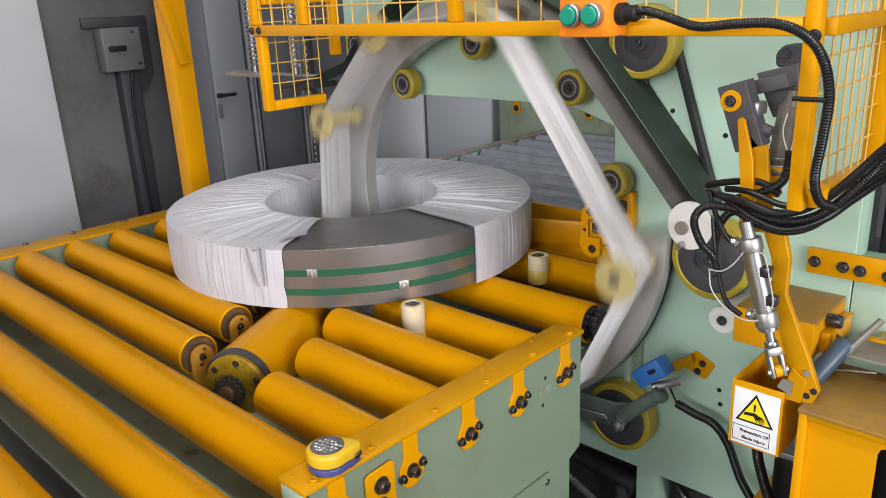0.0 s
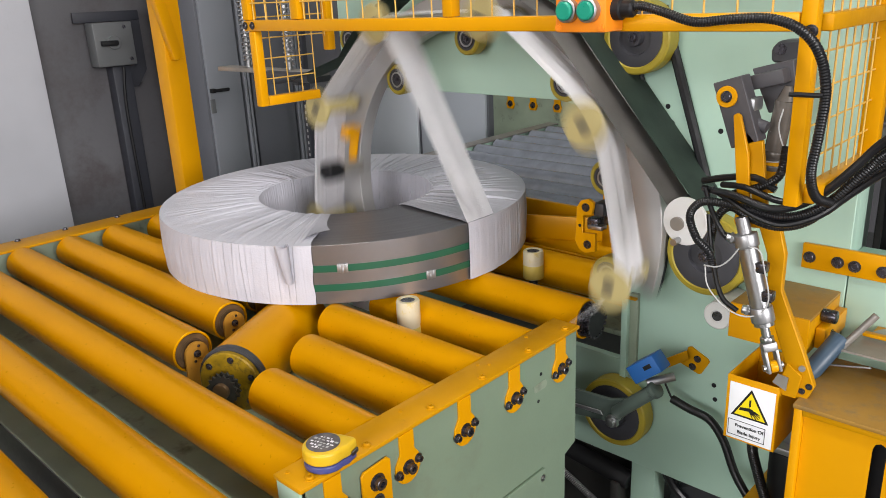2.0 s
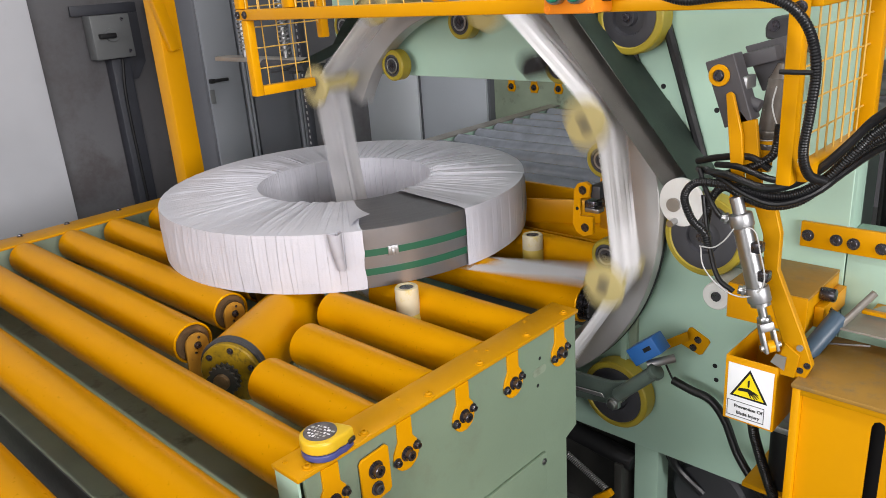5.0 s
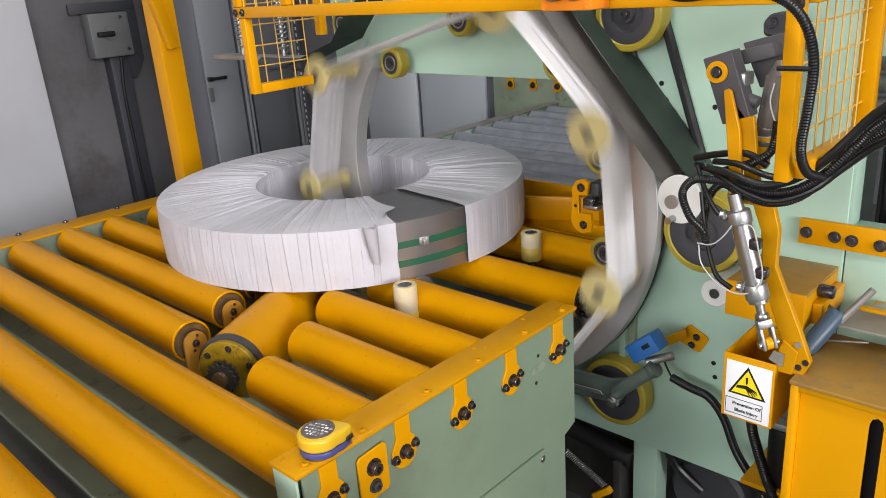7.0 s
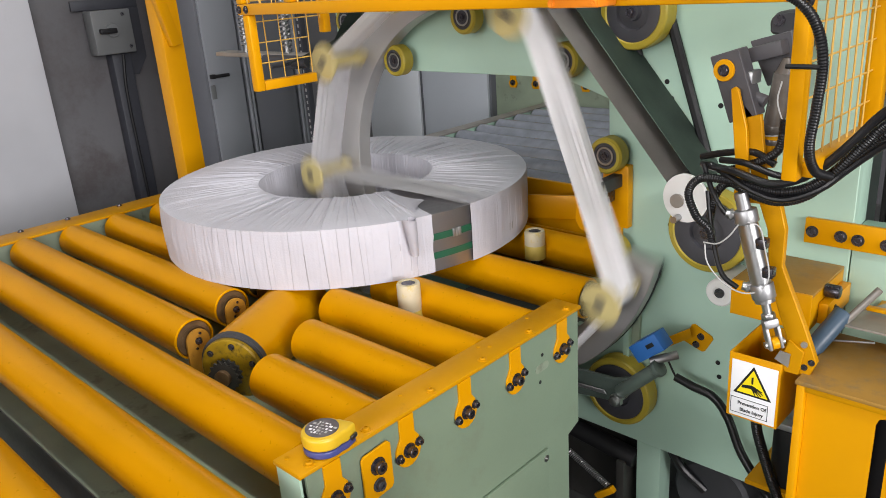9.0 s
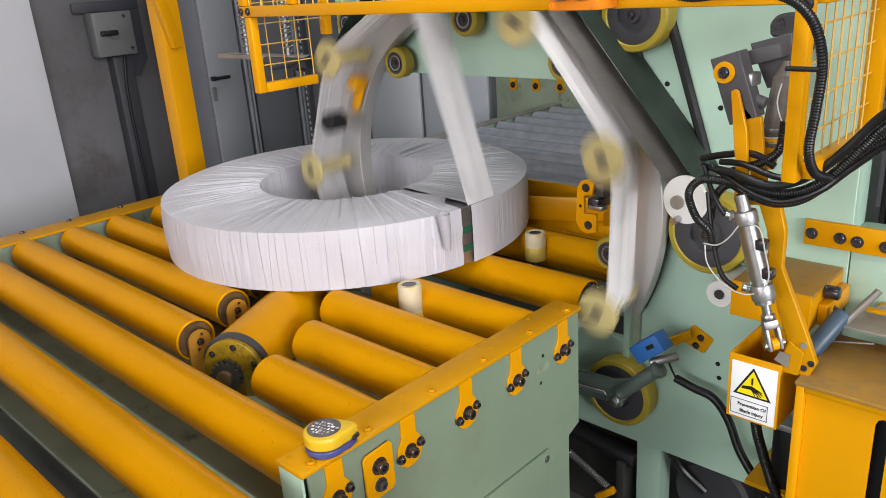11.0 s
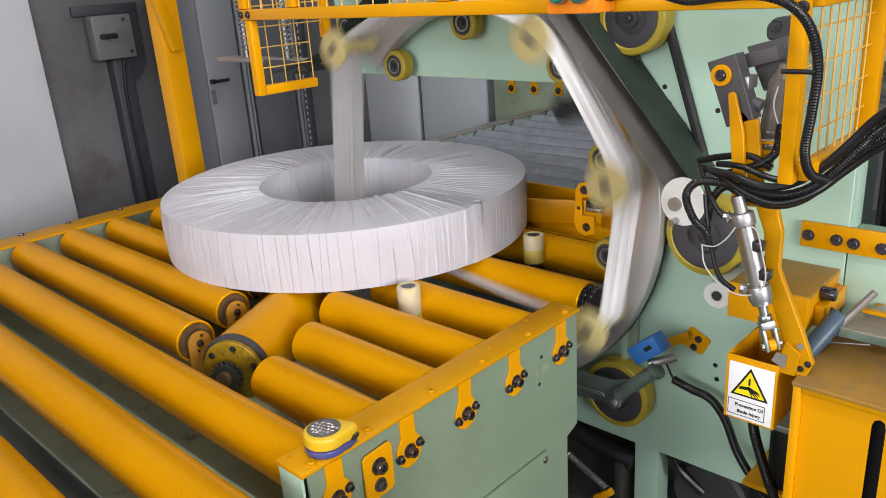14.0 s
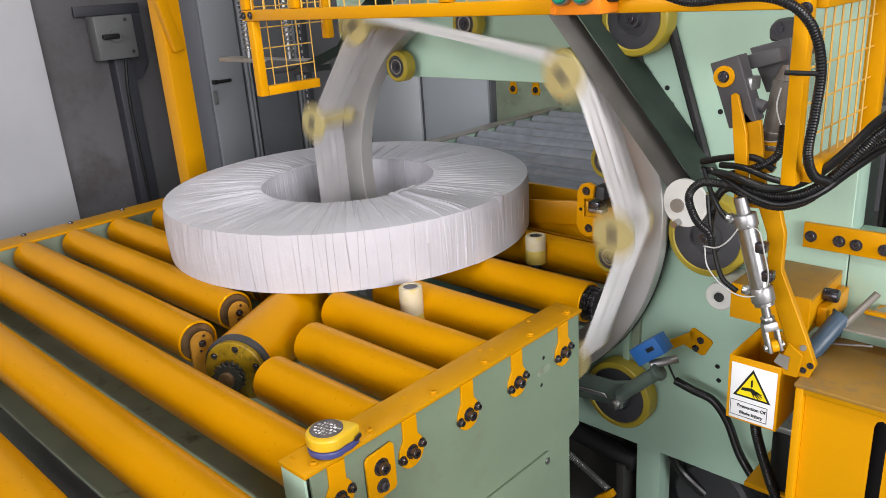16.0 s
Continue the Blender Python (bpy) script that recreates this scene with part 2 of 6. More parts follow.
def tube(bm, pts, r, seg=10, rib=0.0, pitch=0.006, steps=None):
    """A hose along a smooth curve through pts; rib: height of its corrugation."""
    P = [Vector(p) for p in pts]
    P = [2 * P[0] - P[1]] + P + [2 * P[-1] - P[-2]]
    path = []
    for i in range(1, len(P) - 2):
        ln = (P[i + 1] - P[i]).length
        n = max(4, int(ln / (pitch / 2))) if rib else (steps or max(4, int(ln / 0.012)))
        for k in range(n):
            t = k / n
            a, b, c, d = P[i - 1], P[i], P[i + 1], P[i + 2]
            path.append(0.5 * (2 * b + (c - a) * t + (2 * a - 5 * b + 4 * c - d) * t * t + (3 * b - a - 3 * c + d) * t ** 3))
    path.append(P[-2])
    ring0, up = None, Vector((0.13, 0.21, 0.97))
    for i, p in enumerate(path):
        d = (path[min(i + 1, len(path) - 1)] - path[max(i - 1, 0)]).normalized()
        u = d.cross(up)
        if u.length < 1e-3:
            u = d.cross(Vector((1, 0, 0)))
        u.normalize()
        up = u.cross(d)
        rr = r + (rib if i % 2 else 0.0)
        ring = [bm.verts.new(p + rr * (math.cos(2 * math.pi * k / seg) * u + math.sin(2 * math.pi * k / seg) * up)) for k in range(seg)]
        if ring0:
            for k in range(seg):
                bm.faces.new((ring0[k], ring0[(k + 1) % seg], ring[(k + 1) % seg], ring[k]))
        else:
            bm.faces.new(ring[::-1])
        ring0 = ring
    bm.faces.new(ring0)
    return bm


def slab(bm, outline, depth, m=None, bev=0.0, rim=False):
    """A flat plate from an outline of (u, v), thickened by depth along -w; m places (u, v, w)."""
    m = m or Matrix()
    vs = [bm.verts.new((u, v, 0)) for u, v in outline]
    fc = bm.faces.new(vs)
    r = bmesh.ops.extrude_face_region(bm, geom=[fc])
    top = [g for g in r["geom"] if isinstance(g, bmesh.types.BMVert)]
    bmesh.ops.translate(bm, verts=top, vec=(0, 0, -depth))
    if bev:
        es = list({e for v in vs + top for e in v.link_edges})
        if rim:
            es = [e for e in es if any(len(f.verts) == len(outline) for f in e.link_faces)]
        bmesh.ops.bevel(bm, geom=es, offset=bev, segments=3 if rim else 1, affect="EDGES", profile=0.5)
    bmesh.ops.recalc_face_normals(bm, faces=bm.faces)
    bmesh.ops.transform(bm, matrix=m, verts=bm.verts)
    return bm


# (u, v) -> (x, z) on a plane that faces -y, thickness going to +y
def face_y(y):
    return Matrix(((1, 0, 0, 0), (0, 0, -1, y), (0, 1, 0, 0), (0, 0, 0, 1)))


# (u, v) -> (y, z) on a plane that faces +x, thickness going to -x
def face_x(x):
    return Matrix(((0, 0, 1, x), (1, 0, 0, 0), (0, 1, 0, 0), (0, 0, 0, 1)))


def bolt(p, d, r=0.007, h=0.007, mat=None, parent=None, name="bolt"):
    """Socket-head screw with washer."""
    d = Vector(d).normalized()
    bm = B()
    lathe(bm, p, d, [(0.0, 0.0), (0.0, r * 1.45), (0.0015, r * 1.45), (0.0015, r), (h - 0.001, r), (h, r * 0.9), (h, r * 0.5), (h * 0.55, r * 0.5), (h * 0.55, 0.0)], 14)
    return part(name, bm, mat or BOLT, parent, at=p)


# ---- the hall ----
def build_hall():
    bm = B(); box(bm, -4.6, 9.2, -9.2, 5.2, -0.1, 0.0, 0)
    tagged(part("floor", bm, FLOORM), "grey oil-stained concrete factory floor", "floor", kind="structure")
    bm = B(); box(bm, -4.1, -3.9, -9.2, 5.2, 0.0, 4.8, 0)
    tagged(part("wall_west", bm, WALLG), "grey painted plaster wall of the hall", "wall", kind="structure")
    bm = B(); box(bm, -3.895, -3.72, -0.2, 1.352, 0.0, 4.8, 0.006)
    tagged(part("pillar", bm, WALLW), "white plastered wall pillar with worn edge", "pillar", kind="structure")
    bm = B(); box(bm, -4.6, 9.2, 5.0, 5.2, 0.0, 4.8, 0)
    tagged(part("wall_north", bm, WALLG), "grey painted back wall of the hall", "wall", kind="structure")
    # Unseen walls, added with openings where the area lamps stand.
    bm = B()
    box(bm, -4.6, -3.2, -9.2, -9.0, 0, 4.8, 0); box(bm, 4.0, 9.2, -9.2, -9.0, 0, 4.8, 0)
    box(bm, -3.2, 4.0, -9.2, -9.0, 0, 1.8, 0); box(bm, -3.2, 4.0, -9.2, -9.0, 4.6, 4.8, 0)
    tagged(part("wall_south", bm, HALLW), "unseen dull grey wall with an opening for a lamp", "wall", kind="structure")
    bm = B()
    box(bm, 9.0, 9.2, -9.0, -5.7, 0, 4.8, 0); box(bm, 9.0, 9.2, 0.5, 5.0, 0, 4.8, 0)
    box(bm, 9.0, 9.2, -5.7, 0.5, 0, 1.8, 0); box(bm, 9.0, 9.2, -5.7, 0.5, 4.6, 4.8, 0)
    tagged(part("wall_east", bm, HALLW), "unseen dull grey wall with an opening for a lamp", "wall", kind="structure")
    # Unseen ceiling, added to close the hall and keep the bounce low.
    bm = B(); box(bm, -4.6, 9.2, -9.2, 5.2, 4.8, 4.9, 0)
    tagged(part("ceiling", bm, CEILM), "unseen dull sheet ceiling of the hall", "ceiling", kind="structure")


# ---- roller conveyor in front of the ring ----
RT = 0.80          # top of the rollers
RR = 0.0485        # roller radius
PITCH = [0.098, 0.257, 0.439, 0.605, 0.745, 0.895, 1.045, 1.205]


def roller_body(x0, x1, y, parent, r=RR, zt=RT, mat=None):
    bm = B()
    h = x1 - x0
    lathe(bm, (x0, y, zt - r), (1, 0, 0), [(0.006, 0.0), (0.006, r - 0.005), (0.0, r - 0.0045), (0.0, r - 0.002), (0.002, r), (h - 0.002, r), (h, r - 0.002), (h, r - 0.0045), (h - 0.006, r - 0.005), (h - 0.006, 0.0)], 40)
    rl = part("roller", bm, mat or YEL_ROLL, parent, at=(x0, y, zt - r))
    bm = B(); rod(bm, (x0 - 0.014, y, zt - r), (x1 + 0.014, y, zt - r), 0.010, 14)
    part("axle", bm, BOLT, rl, "dark steel roller axle")
    # Dark caps carry the shade of the recessed roller ends.
    for x, d in ((x0 + 0.0055, -1), (x1 - 0.0055, 1)):
        bm = B(); lathe(bm, (x, y, zt - r), (d, 0, 0), [(0.0, 0.0), (0.001, r - 0.020), (0.003, r - 0.018), (0.003, r - 0.0075), (0.0, r - 0.0055)], 28)
        part("end_cap", bm, GREASE_RECESS, rl, "end cap, dark for the shade in its recess")
    return rl


def end_tab(x, y, parent, d):
    """Tongue plate that carries the inner end of a short roller."""
    z = RT - RR
    pts = [(0.028 * math.cos(radians(a)), 0.028 * math.sin(radians(a))) for a in range(0, 181, 20)] + [(-0.030, -0.10), (0.030, -0.10)]
    bm = B(); slab(bm, pts, 0.006, Matrix.Translation((x, y, z)) @ face_x(0.0))
    tab = part("bearing_tab", bm, RUSTY, parent, "yellow bearing tab at the roller end")
    bolt((x + 0.001, y, z), (1, 0, 0), 0.006, 0.008, BOLT, tab)
    for a in (70, 250):
        bolt((x + 0.0005, y + 0.018 * math.cos(radians(a)), z + 0.018 * math.sin(radians(a))), (1, 0, 0), 0.0022, 0.002, BOLT, tab)


def ear(y, parent):
    """Yellow ear with screws on the outer face of the beam."""
    pts = [(-0.017, 0.0), (0.017, 0.0), (0.017, -0.036), (0.026, -0.048)] + [(0.030 * math.cos(radians(a)), -0.066 + 0.032 * math.sin(radians(a))) for a in range(20, -201, -20)] + [(-0.017, -0.036)]
    bm = B(); slab(bm, pts, 0.004, Matrix.Translation((-0.8555, y, 0.792)) @ face_x(0.0), 0.0006)
    e = part("ear_plate", bm, YEL, parent, "yellow ear plate with dark screws")
    bolt((-0.8554, y, 0.792 - 0.066), (1, 0, 0), 0.0095, 0.014, BOLT, e)
    bolt((-0.8554, y - 0.024, 0.792 - 0.072), (1, 0, 0), 0.0062, 0.008, BOLT, e)
    bolt((-0.8554, y + 0.024, 0.792 - 0.060), (1, 0, 0), 0.0062, 0.008, BOLT, e)


def build_conveyor():
    c = thing("roller_conveyor", (-1.75, 0.7, 0.0), "roller conveyor with yellow rollers on a mint green frame", "conveyor")
    # near side beam
    bm = B(); box(bm, -0.926, -0.857, 0.543, 1.297, 0.792, 0.800, 0.0015)
    top = part("beam_top", bm, YEL_DUST, c, "worn yellow top strip of the beam")
    for y in (0.573, 0.69, 0.843, 0.985, 1.131, 1.262):
        bolt((-0.872, y, 0.800), (0, 0, 1), 0.0065, 0.005, YEL_DUST, top, "screw")
    for x, y in ((-0.912, 0.56), (-0.906, 0.80), (-0.913, 1.02), (-0.896, 1.035), (-0.914, 1.18)):
        bolt((x, y, 0.800), (0, 0, 1), 0.0030, 0.0015, YEL_DUST, top, "screw")
    bm = B()
    slab(bm, [(0.556, 0.7915), (1.288, 0.7915), (1.288, 0.515), (1.248, 0.500), (1.248, 0.02), (0.556, 0.02)], 0.006, face_x(-0.8595), 0.0008)
    side = part("side_panel", bm, GREEN_NEAR, c, "mint green painted steel side panel, stained")
    bm = B(); box(bm, -0.8595, -0.8515, 0.62, 1.163, 0.06, 0.513, 0.0030)
    door = part("service_door", bm, GREEN_NEAR, c, "mint green service door with screws")
    for y, z in ((1.152, 0.494), (0.64, 0.494), (1.152, 0.08)):
        bolt((-0.8515, y, z), (1, 0, 0), 0.0055, 0.003, STEEL, door, "screw")
    bm = B()
    for y, z in ((1.157, 0.74), (1.148, 0.68)):
        rod(bm, (-0.8600, y, z), (-0.8590, y, z), 0.0042, 12)
    pts = [(0.014 + 0.009 * math.cos(radians(a)), 0.009 * math.sin(radians(a))) for a in range(-90, 91, 30)] + [(-0.014 + 0.009 * math.cos(radians(a)), 0.009 * math.sin(radians(a))) for a in range(90, 271, 30)]
    part("slot", bm, BLACK, side, "drilled holes")
    bm = B(); slab(bm, pts, 0.001, Matrix.Translation((-0.8585, 1.155, 0.712)) @ face_x(0.0))
    part("slot", bm, GREEN_DARK, side, "oblong slot")
    for y in (0.603, 0.765, 0.915, 1.065, 1.225):
        ear(y, c)
    bm = B(); slab(bm, [(0.658, 0.762), (0.664, 0.768), (0.716, 0.772), (0.722, 0.766), (0.722, 0.686), (0.716, 0.680), (0.664, 0.676), (0.658, 0.682)], 0.005, face_x(-0.852), 0.0008)
    pl = part("tab_plate", bm, YEL, c, "yellow square bearing plate")
    bolt((-0.852, 0.690, 0.738), (1, 0, 0), 0.011, 0.013, BOLT, pl)
    bolt((-0.852, 0.689, 0.702), (1, 0, 0), 0.009, 0.009, DARK, pl)
    bm = B(); box(bm, -0.925, -0.866, 0.547, 0.552, 0.50, 0.791, 0.001)
    part("end_plate", bm, GREEN, c)
    bm = B(); box(bm, -0.9215, -0.9175, 0.552, 1.288, 0.60, 0.7915, 0.001)
    part("inner_web", bm, GREEN_DARK, c)
    # far side beam
    bm = B(); box(bm, -2.650, -2.545, -0.3, 1.30, 0.792, 0.800, 0.002)
    lt = part("beam_top", bm, YEL_DUST, c, "worn yellow top strip of the beam")
    for y in (0.25, 0.62, 0.77, 0.92, 1.10):
        bolt((-2.632, y, 0.800), (0, 0, 1), 0.007, 0.006, BOLT, lt, "screw")
    # This panel's shade is painted with the darker green.
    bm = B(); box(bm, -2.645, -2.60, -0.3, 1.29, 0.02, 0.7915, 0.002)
    part("side_panel", bm, GREEN_DARK, c, "green side panel, shade put into its paint")
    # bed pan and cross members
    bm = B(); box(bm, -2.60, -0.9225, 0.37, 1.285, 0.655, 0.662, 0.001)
    part("bed_pan", bm, GREEN_DARK, c, "dark blotched green steel pan under the rollers")
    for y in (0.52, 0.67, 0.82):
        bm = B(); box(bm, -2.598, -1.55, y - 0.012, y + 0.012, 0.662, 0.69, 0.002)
        part("cross_member", bm, GREEN_DARK, c)
    bm = B(); box(bm, -1.66, -1.60, 0.40, 0.46, 0.02, 0.655, 0.003)
    part("leg", bm, GREEN_DARK, c)
    # rollers
    roller_body(-2.545, -0.9285, PITCH[3], c)
    for y, xl, xr in ((0.745, -1.525, -1.234), (0.895, -1.606, -1.301), (1.045, -1.695, -1.395), (1.205, -1.79, -1.39)):
        roller_body(-2.545, xl, y, c)
        end_tab(xl + 0.016, y, c, 1)
        roller_body(xr, -0.9285, y, c)
    return c


def build_front_section():
    """Next conveyor section, whose beam lies further out."""
    c = thing("front_conveyor", (-1.5, 0.2, 0.0), "front conveyor section with long glossy yellow rollers", "conveyor")
    for y in PITCH[:3]:
        roller_body(-2.545, -0.52, y, c)
    bm = B(); box(bm, -0.515, -0.47, -0.3, 0.53, 0.02, 0.80, 0.003)
    part("side_beam", bm, GREEN, c)
    bm = B(); box(bm, -2.598, -2.55, 0.33, 0.38, 0.02, 0.70, 0.003)
    part("leg", bm, GREEN, c)
    bm = B(); box(bm, -2.549, -0.52, 0.335, 0.365, 0.30, 0.36, 0.003)
    part("cross_beam", bm, GREEN_DARK, c)
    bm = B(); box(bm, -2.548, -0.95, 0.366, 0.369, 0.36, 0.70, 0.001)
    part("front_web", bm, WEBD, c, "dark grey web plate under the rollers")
    # Added dark sheet; it makes the gap below the rollers read as shaded.
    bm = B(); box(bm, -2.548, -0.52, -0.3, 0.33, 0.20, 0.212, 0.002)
    part("shade_sheet", bm, OIL_SHADE, c, "added black sheet for the shade below the rollers")
    bm = B(); tube(bm, [(-2.0, 0.30, 0.232), (-1.9, 0.26, 0.28), (-1.75, 0.20, 0.25), (-1.6, 0.22, 0.232)], 0.014, 8)
    part("cable", bm, BLACK, c, "black cable on the floor")


def build_turn_roller():
    """Driven roller that points at the middle of the coil."""
    p0, d = Vector((-1.385, 0.758, 0.722)), Vector((-0.47, 0.883, 0)).normalized()
    t = thing("turning_roller", (p0.x, p0.y, 0.662), "thick yellow driven roller with a greasy chain hub", "roller")
    bm = B()
    lathe(bm, p0, d, [(0.0, 0.0), (0.0, 0.075), (0.004, 0.078), (0.34, 0.078), (0.344, 0.075), (0.344, 0.0)], 40)
    part("roller_body", bm, YEL_ROLL, t)
    bm = B(); lathe(bm, p0 - d * 0.02, d, [(0.0, 0.0), (0.0, 0.069), (0.003, 0.072), (0.012, 0.072), (0.012, 0.066), (0.02, 0.066)], 40)
    hub = part("hub", bm, OLIVE, t, "greasy olive-yellow flange")
    bm = B(); lathe(bm, p0 - d * 0.006, d, [(0.0, 0.066), (0.0, 0.0795), (0.014, 0.0795), (0.014, 0.066)], 40)
    part("rubber_ring", bm, DARK, t, "dark worn ring")
    side = d.cross(Vector((0, 0, 1)))
    for k in range(6):
        a = radians(60 * k + 20)
        bolt(p0 - d * 0.0201 + 0.057 * (math.cos(a) * side + math.sin(a) * Vector((0, 0, 1))), -d, 0.0052, 0.004, BOLT, hub)
    for off in (0.032, 0.046):
        bm = B()
        m = Matrix.Translation(p0 - d * off) @ d.to_track_quat("Z", "Y").to_matrix().to_4x4()
        pts = [((0.036 if k % 2 else 0.030) * math.cos(math.pi * k / 16), (0.036 if k % 2 else 0.030) * math.sin(math.pi * k / 16)) for k in range(32)]
        slab(bm, pts, 0.005, m)
        part("sprocket", bm, OIL_SHADE, t, "greasy black chain sprocket")
    bm = B(); rod(bm, p0 - d * 0.02, p0 - d * 0.060, 0.018, 20, bev=0.002)
    part("shaft", bm, GREASE_RECESS, t, "brown greasy shaft end")
    for off in (0.3445,):
        bm = B(); rod(bm, p0 + d * off, p0 + d * (off + 0.06), 0.014, 16)
        part("shaft", bm, DARK, t)
    bm = B(); box(bm, -0.03, 0.03, -0.006, 0.006, 0.662 - 0.722, 0.03, 0.002, Matrix.Translation(p0 + d * 0.38) @ Matrix.Rotation(math.atan2(d.y, d.x) - math.pi / 2, 4, "Z"))
    part("bearing_plate", bm, YEL_DUST, t)


def guide_post(x, y, low=0.688):
    t = thing("guide_post", (x, y, 0.662), "upright cream nylon guide roller beside the coil", "roller", "guide posts")
    bm = B()
    lathe(bm, (x, y, 0.688), (0, 0, 1), [(low - 0.688, 0.0), (low - 0.688, 0.028), (0.060, 0.028), (0.061, 0.0275), (0.073, 0.0275), (0.074, 0.028), (0.128, 0.028), (0.132, 0.026), (0.132, 0.018), (0.128, 0.017), (0.126, 0.0)], 32)
    part("sleeve", bm, POSTM, t)
    bm = B(); lathe(bm, (x, y, 0.0), (0, 0, 1), [(low + 0.001, 0.0279), (low + 0.001, 0.0284), ((low + 0.818) / 2, 0.0284), ((low + 0.82) / 2, 0.0279)], 32)
    part("lower_band", bm, POSTY, t, "yellow lower half of the sleeve")
    bm = B(); rod(bm, (x, y, 0.808), (x, y, 0.8185), 0.0165, 20)
    part("cap", bm, BOLT, t, "dark end cap")
    bm = B(); rod(bm, (x, y, 0.657), (x, y, low + 0.002), 0.012, 16)
    part("axle", bm, BOLT, t)

# ---- steel coil and its wrapping ----
CX, CY, CZ = -1.765, 1.4255, 0.80
COIL_RATE = 4.54        # degrees a second
R_IN, R_OUT, H = 0.2585, 0.5305, 0.148


def pleats(seed, a0, a1, amp=1.0):
    """Folds as (angle, width, height, slant, kind, low end, high end)."""
    rnd = random.Random(seed)
    out, a = [], a0
    while a < a1:
        w = rnd.choice((rnd.uniform(1.4, 2.4), rnd.uniform(2.0, 5.0), rnd.uniform(2.0, 5.0)))
        out.append((a, w, rnd.uniform(0.0014, 0.0062) * amp * min(1.0, w / 2.4), rnd.uniform(-1.6, 1.6), rnd.random(), rnd.choice((-0.1, -0.1, rnd.uniform(0.0, 0.4))), rnd.choice((1.1, 1.1, rnd.uniform(0.5, 1.0)))))
        for _ in range(rnd.choice((0, 1, 2))):
            out.append((a + rnd.uniform(0, w), rnd.uniform(0.25, 0.7), rnd.uniform(0.0007, 0.0024) * amp, rnd.uniform(-5.0, 5.0), rnd.uniform(0.6, 1.0), 0.0, 0.0))
        a += w * rnd.uniform(0.85, 1.05)
    return out


def wrap_mesh(bm, a0, a1, off, seed, step=0.3, ragged=0.0, amp=1.0):
    """Film laid round the section of the coil between two angles, with radial folds."""
    folds = pleats(seed, a0 - 3, a1 + 3, amp)
    prof = []
    for k in range(9):
        prof.append((R_OUT, H * k / 8, 0))
    for k in range(1, 13):
        prof.append((R_OUT - (R_OUT - R_IN) * k / 12, H, 1))
    for k in range(1, 7):
        prof.append((R_IN, H - H * k / 6, 2))
    for k in range(1, 5):
        prof.append((R_IN + (R_OUT - R_IN) * k / 4, 0.0, 3))
    n = max(2, int((a1 - a0) / step))
    rows = []
    for i in range(n + 1):
        a = a0 + (a1 - a0) * i / n
        row = []
        lean = 1.3 * noise.noise(Vector((a * 0.17, seed, 7))) * min(1.0, (a1 - a) / 6, (a - a0) / 6)
        near = [fd for fd in folds if abs(a - fd[0]) < 5]
        for k, (r, z, side) in enumerate(prof):
            s = k / (len(prof) - 1)
            hgt = 0.0
            for fa, w, h, _, mode, _, _ in near:
                q = (a - fa) / w
                if side == 0 and w < 1.2:
                    h = h * 0.25
                if side == 1 and mode > 0.6:
                    h = h * max(0.0, min(1.0, (R_OUT - r) / (R_OUT - R_IN) * 1.6))
                elif side == 1 and mode < 0.2:
                    h = h * max(0.15, 1.0 - (R_OUT - r) / (R_OUT - R_IN) * 1.5)
                hgt += h * (max(0.0, 1 - q) if q >= 0 else max(0.0, 1 + q * w * 4))
            ridge = 1 - abs(noise.noise(Vector((a * 0.8 + 3.0 * noise.noise(Vector((s * 5, seed, 1))), s * 2.4, seed + 3)))) * 3.2
            hgt += 0.0011 * amp * max(0.0, ridge) + 0.0009 * noise.noise(Vector((a * 0.35, s * 9, seed)))
            curl = 0.0014 * max(0.0, 1 - (a1 - a) / 0.4) if amp < 1 else 0.0
            hgt += curl
            hgt *= 0.25 if k == 0 else 0.45 if k in (1, 7, 9) else 0.25 if k == 8 else 0.8 if k in (2, 6, 10) else 1.0
            if side == 0:
                dr, dz = off + hgt * 0.8, 0.0
            elif side == 1:
                dr, dz = 0.0, off + hgt
            elif side == 2:
                dr, dz = -off - hgt * 0.45, 0.0
            else:
                dr, dz = 0.0, -off * 0.3
            if k == 8:
                dr, dz = off * 0.7 + hgt * 0.5, off * 0.7 + hgt * 0.5 - 0.0015
            if k == 20:
                dr, dz = -off * 0.7, off * 0.7 + hgt * 0.4 - 0.002
            edge = 0.0
            if ragged and i == n:
                edge = ragged * noise.noise(Vector((s * 14, seed, 2)))
            tilt = 1.5 * noise.noise(Vector((a * 0.42, seed, 11))) * (min(k, 8) / 8 - 0.5) + 1.3 * noise.noise(Vector((a * 0.5, seed, 13))) * max(0, min(k - 8, 12)) / 12
            ang = radians(a + edge + lean * (s - 0.25) + tilt * min(1.0, (a1 - a) / 4, (a - a0) / 4))
            row.append(bm.verts.new((CX + (r + dr) * math.cos(ang), CY + (r + dr) * math.sin(ang), CZ + z + dz)))
        rows.append(row)
    m = len(prof)
    # Faces beside the stronger folds get the crease shade as colour.
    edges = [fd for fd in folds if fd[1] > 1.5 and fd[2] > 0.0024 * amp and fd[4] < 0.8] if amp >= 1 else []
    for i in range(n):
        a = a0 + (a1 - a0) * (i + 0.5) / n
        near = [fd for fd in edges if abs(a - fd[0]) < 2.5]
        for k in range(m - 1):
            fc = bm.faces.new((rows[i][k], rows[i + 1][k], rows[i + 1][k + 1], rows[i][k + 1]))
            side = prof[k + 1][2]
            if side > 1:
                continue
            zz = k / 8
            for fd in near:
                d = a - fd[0]
